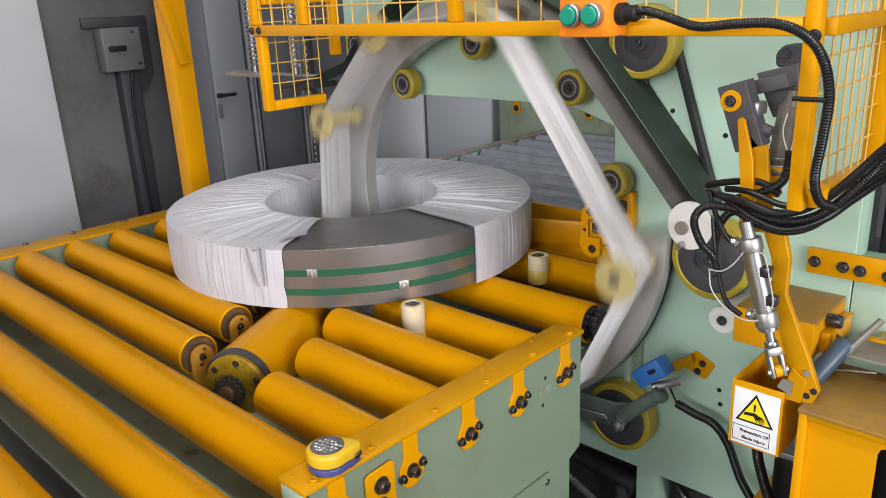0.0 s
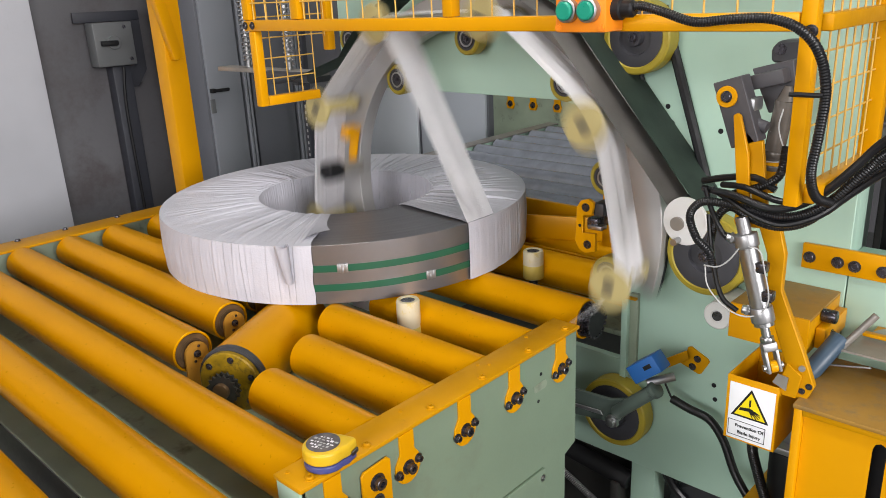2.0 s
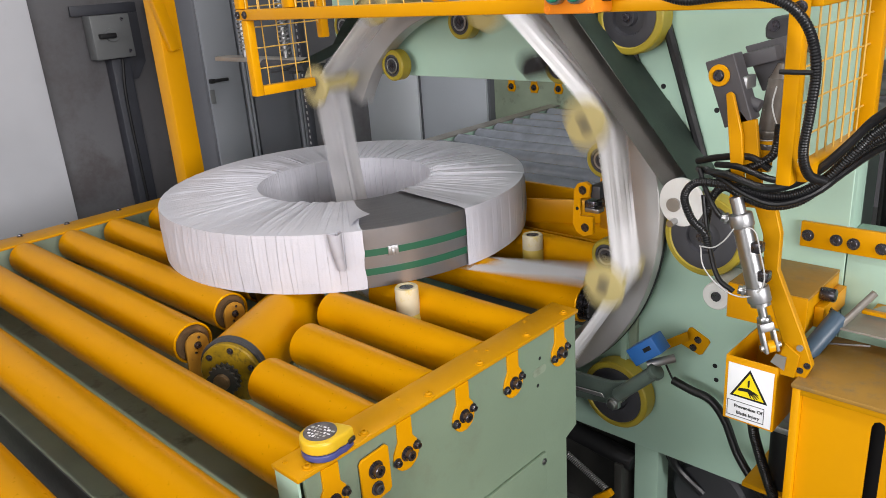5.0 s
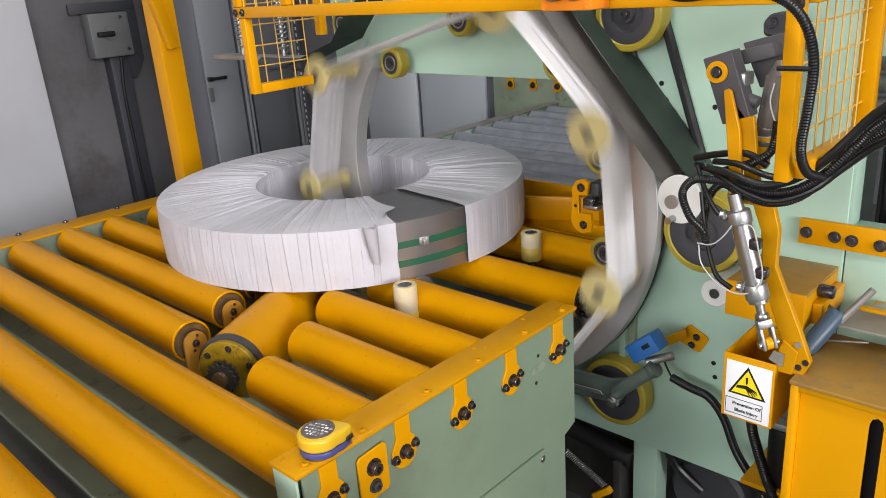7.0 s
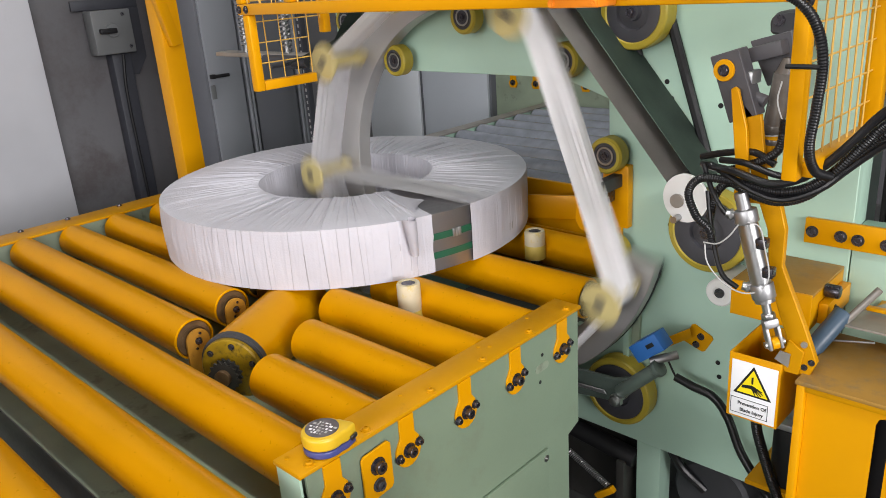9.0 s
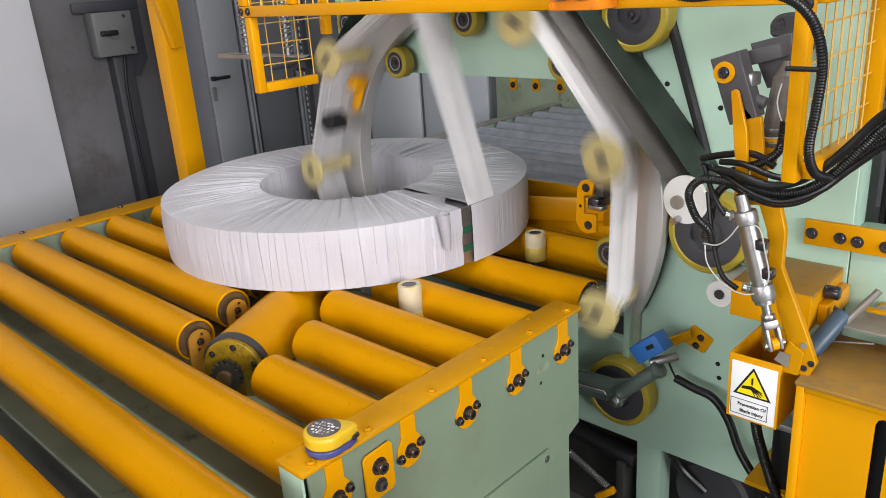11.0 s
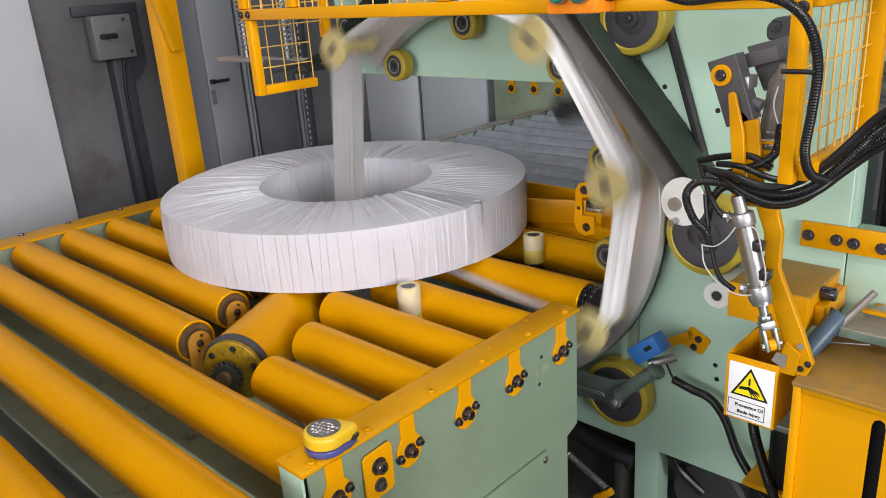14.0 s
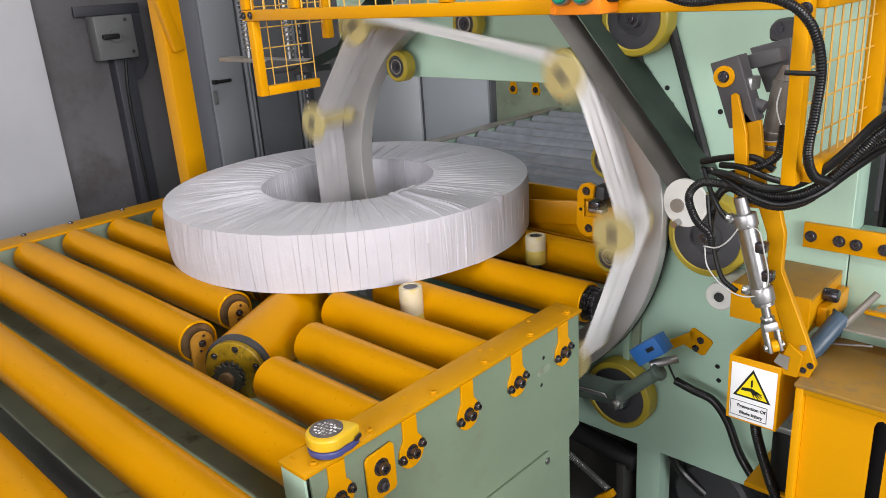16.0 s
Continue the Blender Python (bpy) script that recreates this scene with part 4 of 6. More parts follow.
# ---- rollers and posts beyond the ring ----
def build_infeed():
    t = thing("ring_roller_unit", (-1.05, 1.55, 0.0), "yellow rollers between the ring and the far conveyor", "conveyor")
    roller_body(-1.70, -0.922, 1.428, t)
    roller_body(-1.75, -0.80, 1.665, t)
    roller_body(-1.75, -0.80, 1.815, t)
    bm = B(); lathe(bm, (-0.9205, 1.428, RT - RR), (1, 0, 0), [(0.0, 0.0), (0.0, 0.036), (0.002, 0.038), (0.007, 0.038), (0.009, 0.034), (0.017, 0.034), (0.019, 0.038), (0.024, 0.038), (0.026, 0.036), (0.026, 0.0)], 36)
    sp = part("sprocket", bm, BLACK, t, "black double sprocket with steel chain")
    for k in range(16):
        a = 2 * math.pi * k / 16
        for j in range(2):
            mm = Matrix.Translation((-0.916 + 0.017 * j, 1.428, RT - RR)) @ Matrix.Rotation(a, 4, "X") @ Matrix.Translation((0, 0, 0.038))
            bm = B(); box(bm, -0.0065, -0.004, -0.005, 0.006, -0.002, 0.003, 0.0008, mm); box(bm, 0.004, 0.0065, -0.005, 0.005, -0.002, 0.003, 0.0008, mm); box(bm, -0.006, 0.006, -0.002, 0.002, -0.001, 0.002, 0.0008, mm)
            part("chain_link", bm, BOLT, sp)
    bm = B(); box(bm, -0.893, -0.877, 1.536, 1.5594, 0.56, 0.777, 0.001)
    part("frame_lip", bm, GREEN, t, "mint green frame lip")
    bm = B(); box(bm, -0.8768, -0.856, 1.548, 1.5594, 0.56, 0.790, 0.001)
    part("frame_lip", bm, GREEN_DARK, t, "dirty green frame angle")
    bm = B(); box(bm, -0.946, -0.856, 1.536, 1.5475, 0.7775, 0.783, 0.001)
    part("frame_cap", bm, YEL_DUST, t, "worn yellow edge of the frame")
    bm = B(); box(bm, -1.74, -0.93, 1.745, 1.757, 0.60, 0.775, 0.002)
    part("cross_plate", bm, YEL_DUST, t)
    bm = B(); box(bm, -1.60, -0.95, 1.895, 1.91, 0.70, 0.865, 0.002)
    part("end_plate", bm, YEL, t, "yellow end plate")
    bm = B(); box(bm, -0.3, 0.3, -0.006, 0.006, -0.05, 0.02, 0.002, Matrix.Translation((-1.22, 1.80, 0.845)) @ Matrix.Rotation(radians(24), 4, "Z"))
    part("guide_bar", bm, YEL, t, "slanting yellow guide bar")
    bm = B(); box(bm, -1.80, -0.80, 1.60, 1.90, 0.640, 0.655, 0.002)
    part("bed_pan", bm, GREEN_DARK, t)
    bm = B(); lathe(bm, (-1.16, 1.92, 0.70), (0.25, 0.97, 0), [(0, 0), (0, 0.040), (0.003, 0.044), (0.2, 0.044), (0.2, 0)], 32)
    part("turning_roller", bm, YEL_ROLL, t)


def build_clamp():
    t = thing("film_clamp", (-0.94, 1.50, 0.97), "yellow C-shaped clamp plate with dark jaws", "clamp")
    bm = B()
    out = [(-0.966, 0.935), (-0.955, 0.917), (-0.938, 0.910), (-0.912, 0.918), (-0.912, 0.960), (-0.945, 0.958), (-0.945, 1.000), (-0.922, 1.005), (-0.918, 1.033), (-0.932, 1.040), (-0.952, 1.034), (-0.962, 1.018)]
    slab(bm, out, 0.010, face_y(1.44), 0.001)
    pl = part("plate", bm, YEL, t)
    for x, z in ((-0.938, 1.020), (-0.932, 0.932)):
        bolt((x, 1.44, z), (0, -1, 0), 0.007, 0.006, BOLT, pl)
    bm = B(); rod(bm, (-0.953, 1.4392, 0.975), (-0.953, 1.441, 0.975), 0.004, 12)
    part("hole", bm, BLACK, pl)
    bm = B(); box(bm, -0.942, -0.915, 1.452, 1.53, 0.966, 0.992, 0.003)
    part("jaw", bm, BOLT, t, "dark jaw")
    bm = B(); box(bm, -0.925, -0.90, 1.452, 1.56, 1.0, 1.03, 0.003)
    part("bracket", bm, DARK, t)
    bm = B(); box(bm, -0.935, -0.90, 1.445, 1.47, 0.968, 0.978, 0.001); 
    part("blade", bm, STEEL, t)
    bm = B(); box(bm, -0.952, -0.885, 1.535, 1.558, 0.90, 1.05, 0.002)
    part("back_plate", bm, YEL, t)


# ---- mesh guard ----
def bar(name, parent, x0, x1, y0, y1, z0, z1, mat=None):
    bm = B(); box(bm, x0, x1, y0, y1, z0, z1, 0.003)
    return part(name, bm, mat or YEL, parent)


def build_guard():
    g = thing("mesh_guard", (-1.0, 1.14, 1.18), "yellow steel guard frame with welded wire mesh", "guard")
    yf0, yf1, zb = 1.128, 1.153, 1.426
    bar("bottom_bar", g, -1.752, -0.403, yf0, yf1, zb, zb + 0.026)
    for x in (-1.752, -1.552, -1.07):
        bar("upright", g, x, x + 0.026, yf0, yf1, zb + 0.0265, 1.92)
    bar("post", g, -0.402, -0.380, 1.128, 1.152, 1.178, 1.92)
    bar("top_bar", g, -1.752, -0.362, yf0, yf1, 1.9205, 1.945)
    bar("side_upright", g, -1.735, -1.710, yf0 + 0.001, yf1 - 0.001, 1.238, zb - 0.0005)
    bar("side_bar", g, -1.735, -1.710, yf1 - 0.0005, 1.320, 1.238, 1.262)
    bar("side_upright", g, -1.735, -1.710, 1.362, 1.386, 1.362, 1.92)
    bar("side_bar", g, -1.735, -1.710, yf1 - 0.0005, 1.3615, 1.5, 1.52)
    bar("side_bar", g, -0.392, -0.367, 1.1585, 1.4495, 1.178, 1.202)
    bar("side_bar", g, -0.392, -0.367, 1.1585, 1.4495, 1.425, 1.449, YEL_DUST)
    bar("side_upright", g, -0.395, -0.364, 1.450, 1.476, 1.178, 1.92)
    bar("stay", g, -0.390, -0.370, 1.4765, 1.5585, 1.60, 1.62)
    for x, z in ((-0.384, 1.427), (-1.742, 1.439), (-1.712, 1.439)):
        bolt((x, 1.1215 if x > -1 else 1.1275, z), (0, -1, 0), 0.0065, 0.005, BOLT, g)
    def wires(pts):
        for p, q in pts:
            bm = B(); rod(bm, p, q, 0.0017, 6)
            part("wire", bm, WIRE, g)
    front = [((x, 1.140, zb + 0.02), (x, 1.140, 1.92)) for x in np.arange(-1.72, -0.42, 0.051).round(4).tolist()]
    front += [((-1.74, 1.1375, z), (-0.385, 1.1375, z)) for z in (1.492, 1.543, 1.594)]
    left = [((-1.722, y, 1.25 if y < 1.32 else 1.40), (-1.722, y, 1.9)) for y in np.arange(1.18, 1.36, 0.045).round(4).tolist()] + [((-1.7245, 1.15, z), (-1.7245, 1.318 if z < 1.4 else 1.365, z)) for z in (1.305, 1.356, 1.407, 1.458, 1.56)]
    right = [((-0.380, y, 1.19), (-0.380, y, 1.9)) for y in np.arange(1.19, 1.445, 0.038).round(4).tolist()] + [((-0.3825, 1.15, z), (-0.3825, 1.452, z)) for z in (1.243, 1.294, 1.345, 1.396, 1.475, 1.52, 1.57)]
    wires(front + left + right)
    # control box
    c = thing("control_box", (-0.720, 1.09, 1.433), "orange control box with two green push buttons", "control box")
    bm = B(); box(bm, -0.768, -0.673, 1.072, 1.126, 1.428, 1.60, 0.004)
    part("housing", bm, ORANGE, c)
    for x in (-0.740, -0.701):
        bm = B(); lathe(bm, (x, 1.072, 1.462), (0, -1, 0), [(0, 0.0), (0, 0.0185), (0.012, 0.0185), (0.014, 0.016), (0.014, 0.0155), (0.010, 0.0150), (0.010, 0)], 28)
        b = part("bezel", bm, ALU, c, "bright button ring")
        bm = B(); lathe(bm, (x, 1.062, 1.462), (0, -1, 0), [(0, 0), (0, 0.0145), (0.008, 0.0145), (0.010, 0.012), (0.010, 0)], 28)
        part("button", bm, BTN, b, "round green push button")
        bm = B(); box(bm, x - 0.016, x + 0.016, 1.0705, 1.0725, 1.487, 1.505, 0.0008)
        part("label_plate", bm, SIGNW, c, "white label plate above a button")
    for x, z in ((-0.761, 1.436), (-0.680, 1.436)):
        bolt((x, 1.072, z), (0, -1, 0), 0.004, 0.002, ORANGE, c, "screw")
    bm = B(); lathe(bm, (-0.673, 1.10, 1.462), (1, 0, 0), [(0, 0), (0, 0.017), (0.012, 0.017), (0.014, 0.013), (0.03, 0.013), (0.034, 0.010), (0.034, 0)], 20)
    part("cable_gland", bm, BLACK, c, "black cable gland")


def hose(pts, r, label, rib=0.0009, mat=None, name="hose", ties=()):
    t = thing(name, pts[0], label, "hose", "hoses and cables of the machine")
    bm = B(); tube(bm, pts, r, 12 if rib else 10, rib, 0.0040)
    part("tube", bm, mat or HOSE, t)
    for p in ties:
        bm = B(); rod(bm, (p[0] - 0.022, p[1], p[2]), (p[0] + 0.022, p[1], p[2]), 0.0035, 8)
        part("tie", bm, BLACK, t)
    return t


def build_hoses():
    hose([(-0.650, 1.10, 1.462), (-0.63, 1.10, 1.466), (-0.592, 1.098, 1.457), (-0.541, 1.098, 1.442), (-0.487, 1.10, 1.445), (-0.431, 1.10, 1.445), (-0.389, 1.098, 1.430), (-0.363, 1.10, 1.399), (-0.352, 1.105, 1.351), (-0.356, 1.11, 1.290), (-0.362, 1.115, 1.234), (-0.360, 1.14, 1.196), (-0.352, 1.18, 1.178)], 0.0064, "black corrugated hose tied along the yellow guard", ties=[(-0.375, 1.10, 1.345)])
    hose([(-0.25, 1.20, 1.290), (-0.300, 1.22, 1.247), (-0.325, 1.22, 1.216), (-0.36, 1.22, 1.173), (-0.398, 1.22, 1.144), (-0.441, 1.22, 1.133), (-0.487, 1.22, 1.139), (-0.53, 1.22, 1.142), (-0.567, 1.22, 1.138), (-0.586, 1.22, 1.111), (-0.571, 1.22, 1.072), (-0.547, 1.22, 1.051), (-0.539, 1.22, 1.026)], 0.0066, "black corrugated hose looping to the cylinder")
    hose([(-0.25, 1.20, 1.31), (-0.300, 1.21, 1.268), (-0.328, 1.21, 1.233), (-0.366, 1.205, 1.189), (-0.405, 1.205, 1.160), (-0.447, 1.205, 1.149), (-0.503, 1.21, 1.160), (-0.545, 1.23, 1.158), (-0.585, 1.27, 1.150)], 0.0065, "smooth black cable bundle", 0)
    hose([(-0.25, 1.24, 1.26), (-0.306, 1.25, 1.228), (-0.353, 1.25, 1.176), (-0.398, 1.245, 1.127), (-0.441, 1.235, 1.112), (-0.488, 1.235, 1.120), (-0.528, 1.25, 1.129), (-0.551, 1.25, 1.104), (-0.559, 1.25, 1.060)], 0.0066, "black corrugated hose in the bundle")
    hose([(-0.25, 1.22, 1.25), (-0.299, 1.23, 1.218), (-0.34, 1.23, 1.180), (-0.376, 1.22, 1.145), (-0.426, 1.215, 1.123), (-0.472, 1.215, 1.130), (-0.521, 1.22, 1.151), (-0.555, 1.235, 1.160)], 0.0055, "smooth black cable bundle", 0)
    hose([(-0.25, 1.26, 1.30), (-0.31, 1.255, 1.252), (-0.35, 1.25, 1.205), (-0.392, 1.24, 1.165), (-0.44, 1.235, 1.155), (-0.50, 1.235, 1.170), (-0.545, 1.25, 1.166)], 0.0055, "smooth black cable bundle", 0)
    hose([(-0.53, 1.25, 1.150), (-0.498, 1.25, 1.163), (-0.471, 1.25, 1.176), (-0.450, 1.25, 1.197), (-0.449, 1.26, 1.240)], 0.0065, "short black corrugated hose above the cutter")
    hose([(-0.585, 1.262, 1.165), (-0.54, 1.255, 1.178), (-0.49, 1.25, 1.185), (-0.455, 1.25, 1.168)], 0.006, "smooth black cable across the fork", 0)
    hose([(-0.733, 1.50, 0.574), (-0.688, 1.50, 0.563), (-0.640, 1.50, 0.553), (-0.604, 1.50, 0.512), (-0.567, 1.49, 0.445), (-0.519, 1.48, 0.390), (-0.470, 1.47, 0.33), (-0.43, 1.45, 0.20)], 0.0095, "black sleeved sensor cable", 0.0006)
    hose([(-0.755, 1.50, 0.615), (-0.742, 1.50, 0.590), (-0.733, 1.50, 0.575)], 0.0025, "thin black sensor lead", 0)
    hose([(-0.508, 1.40, 0.66), (-0.505, 1.40, 0.587), (-0.489, 1.40, 0.532), (-0.467, 1.40, 0.472), (-0.44, 1.40, 0.40), (-0.42, 1.40, 0.25)], 0.010, "black corrugated hose under the blade box")
    hose([(-0.565, 1.25, 1.11), (-0.553, 1.24, 1.06), (-0.535, 1.225, 1.01), (-0.515, 1.215, 0.975), (-0.488, 1.215, 0.958)], 0.0045, "thin black air tube", 0)
    hose([(-0.568, 1.235, 1.16), (-0.55, 1.23, 1.12), (-0.525, 1.22, 1.09), (-0.505, 1.217, 1.08)], 0.0045, "thin black air tube", 0)
    hose([(-0.548, 1.21, 1.028), (-0.54, 1.207, 0.995), (-0.51, 1.205, 0.966), (-0.475, 1.203, 0.956), (-0.447, 1.205, 0.966), (-0.434, 1.205, 0.995), (-0.444, 1.205, 1.04), (-0.455, 1.205, 1.075), (-0.475, 1.205, 1.080)], 0.0013, "thin grey sensor lead", 0, LEAD)
    hose([(-0.550, 1.21, 1.030), (-0.525, 1.207, 1.033), (-0.505, 1.205, 1.05), (-0.489, 1.205, 1.075)], 0.0013, "thin grey sensor lead", 0, LEAD)


# ---- cutter, cylinders and boxes on the plate ----
def build_cutter():
    c = thing("cutter_cylinder", (-0.46, 1.22, 0.86), "bright pneumatic cylinder driving the film cutter", "cylinder")
    top, low = Vector((-0.488, 1.222, 1.094)), Vector((-0.449, 1.222, 0.962))
    ax = (low - top).normalized()
    bm = B(); rod(bm, top, low, 0.0165, 28)
    part("barrel", bm, STEEL, c, "polished steel barrel")
    for p, q in ((top - ax * 0.002, top + ax * 0.022), (low - ax * 0.012, low + ax * 0.016)):
        bm = B(); rod(bm, p, q, 0.0195, 24, bev=0.003)
        part("end_cap", bm, ALU, c, "aluminium end cap")
    bm = B(); rod(bm, top - ax * 0.03, top, 0.011, 18); 
    part("mount_stud", bm, ALU, c)
    bm = B(); lathe(bm, low + ax * 0.015, ax, [(0, 0), (0, 0.0165), (0.007, 0.0165), (0.008, 0.012), (0.010, 0.0075), (0.035, 0.0075), (0.035, 0.0)], 24)
    part("piston_rod", bm, STEEL, c)
    bm = B(); m = Matrix.Translation(low + ax * 0.052) @ ax.to_track_quat("Z", "Y").to_matrix().to_4x4()
    slab(bm, [(0.012 * math.cos(math.pi * k / 3), 0.012 * math.sin(math.pi * k / 3)) for k in range(6)], 0.010, m, 0.001)
    part("lock_nut", bm, STEEL, c)
    bm = B()
    q = low + ax * 0.066
    e2 = Vector((0.74, 0.67, 0.0)) - ax * ax.dot(Vector((0.74, 0.67, 0.0)))
    e2.normalize()
    e1 = ax.cross(e2)
    mm = Matrix((e2, e1, ax)).transposed().to_4x4()
    mm.translation = q
    box(bm, -0.0125, 0.0125, -0.009, 0.009, -0.014, 0.002, 0.003, mm)
    box(bm, -0.0125, -0.0065, -0.009, 0.009, 0.0, 0.040, 0.002, mm)
    box(bm, 0.0065, 0.0125, -0.009, 0.009, 0.0, 0.040, 0.002, mm)
    part("clevis", bm, ALU, c, "aluminium fork end")
    bm = B(); rod(bm, q + ax * 0.030 - e2 * 0.017, q + ax * 0.030 + e2 * 0.017, 0.0058, 14)
    part("pin", bm, STEEL, c)
    bm = B(); rod(bm, q + ax * 0.030 - e2 * 0.006, q + ax * 0.030 + e2 * 0.006, 0.0105, 20, bev=0.001)
    part("arm_eye", bm, YEL, c, "yellow eye of the arm in the fork")
    for p in (top + ax * 0.012, low + ax * 0.002):
        bm = B(); rod(bm, p, p + Vector((-0.030, -0.012, 0.006)), 0.0075, 14, bev=0.001); rod(bm, p + Vector((-0.02, -0.008, 0.004)), p + Vector((-0.024, -0.0096, 0.0048)), 0.010, 6)
        part("air_fitting", bm, STEEL, c, "push-in air fitting")
    for s in (0.055, 0.105):
        p = top + ax * s + Vector((0.019, -0.004, 0.003))
        bm = B(); box(bm, p.x - 0.008, p.x + 0.009, p.y - 0.01, p.y + 0.01, p.z - 0.009, p.z + 0.009, 0.003)
        part("reed_switch", bm, BOLT, c, "dark position switch clamp")
    # arm
    a = thing("bent_lever", (-0.43, 1.28, 0.80), "bent yellow steel cutter arm with pivot", "arm")
    bm = B()
    out = [(-0.492, 1.118), (-0.452, 1.112), (-0.436, 1.055), (-0.436, 0.990), (-0.386, 0.878), (-0.366, 0.828), (-0.376, 0.800), (-0.408, 0.797), (-0.417, 0.856), (-0.456, 0.960), (-0.466, 1.05)]
    slab(bm, out, 0.014, face_y(1.268), 0.0015)
    p = part("arm_plate", bm, YEL_DUST, a)
    bm = B(); rod(bm, (-0.388, 1.264, 0.858), (-0.388, 1.285, 0.858), 0.0055, 16)
    part("pivot", bm, BARE, a, "worn steel pivot")
    for x, z in ((-0.374, 0.827), (-0.385, 0.815)):
        bolt((x, 1.268, z), (0, -1, 0), 0.004, 0.002, BOLT, p)
    bm = B(); rod(bm, (-0.52, 1.262, 1.108), (-0.455, 1.262, 1.112), 0.014, 20, bev=0.003)
    part("top_pin", bm, YEL, a)
    bm = B(); slab(bm, [(-0.412, 0.862), (-0.386, 0.845), (-0.392, 0.80), (-0.416, 0.80), (-0.422, 0.825)], 0.005, face_y(1.262), 0.0008)
    part("blade_holder", bm, YEL_DUST, a)
    bm = B(); slab(bm, [(-0.424, 0.840), (-0.406, 0.838), (-0.408, 0.812), (-0.432, 0.822)], 0.002, face_y(1.257))
    part("blade", bm, BARE, a, "worn steel cutter blade")
    # hooded yellow bracket behind the arm
    h = thing("cutter_bracket", (-0.50, 1.47, 0.82), "yellow folded sheet bracket screwed to the plate", "bracket")
    bm = B(); box(bm, -0.566, -0.418, 1.385, 1.558, 0.894, 0.900, 0.001)
    part("top_sheet", bm, DUSTB, h)
    bm = B(); box(bm, -0.566, -0.418, 1.379, 1.3845, 0.828, 0.900, 0.001)
    part("front_sheet", bm, YEL, h)
    bm = B(); box(bm, -0.424, -0.418, 1.385, 1.558, 0.828, 0.8935, 0.001)
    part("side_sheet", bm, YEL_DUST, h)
    bm = B(); box(bm, -0.4175, -0.400, 1.42, 1.55, 0.83, 0.872, 0.002)
    part("flange", bm, YEL, h)
    bolt((-0.40, 1.46, 0.85), (1, 0, 0), 0.006, 0.006, BOLT, h)
    bm = B(); rod(bm, (-0.417, 1.45, 0.888), (-0.390, 1.45, 0.888), 0.013, 18, bev=0.003)
    part("roller_stub", bm, BOLT, h)
    w = thing("idler_roller", (-0.62, 1.45, 0.83), "small white idler roller with dark core", "roller")
    bm = B(); lathe(bm, (-0.620, 1.45, 0.831), (0, 1, 0), [(0.002, 0.0), (0.002, 0.012), (0.0, 0.014), (0.0, 0.027), (0.003, 0.030), (0.106, 0.030), (0.108, 0)], 28)
    part("sleeve", bm, WHITE, w)
    bm = B(); lathe(bm, (-0.620, 1.449, 0.831), (0, 1, 0), [(0.0, 0), (0.0, 0.0105), (0.003, 0.0105)], 20)
    part("core", bm, BOLT, w)


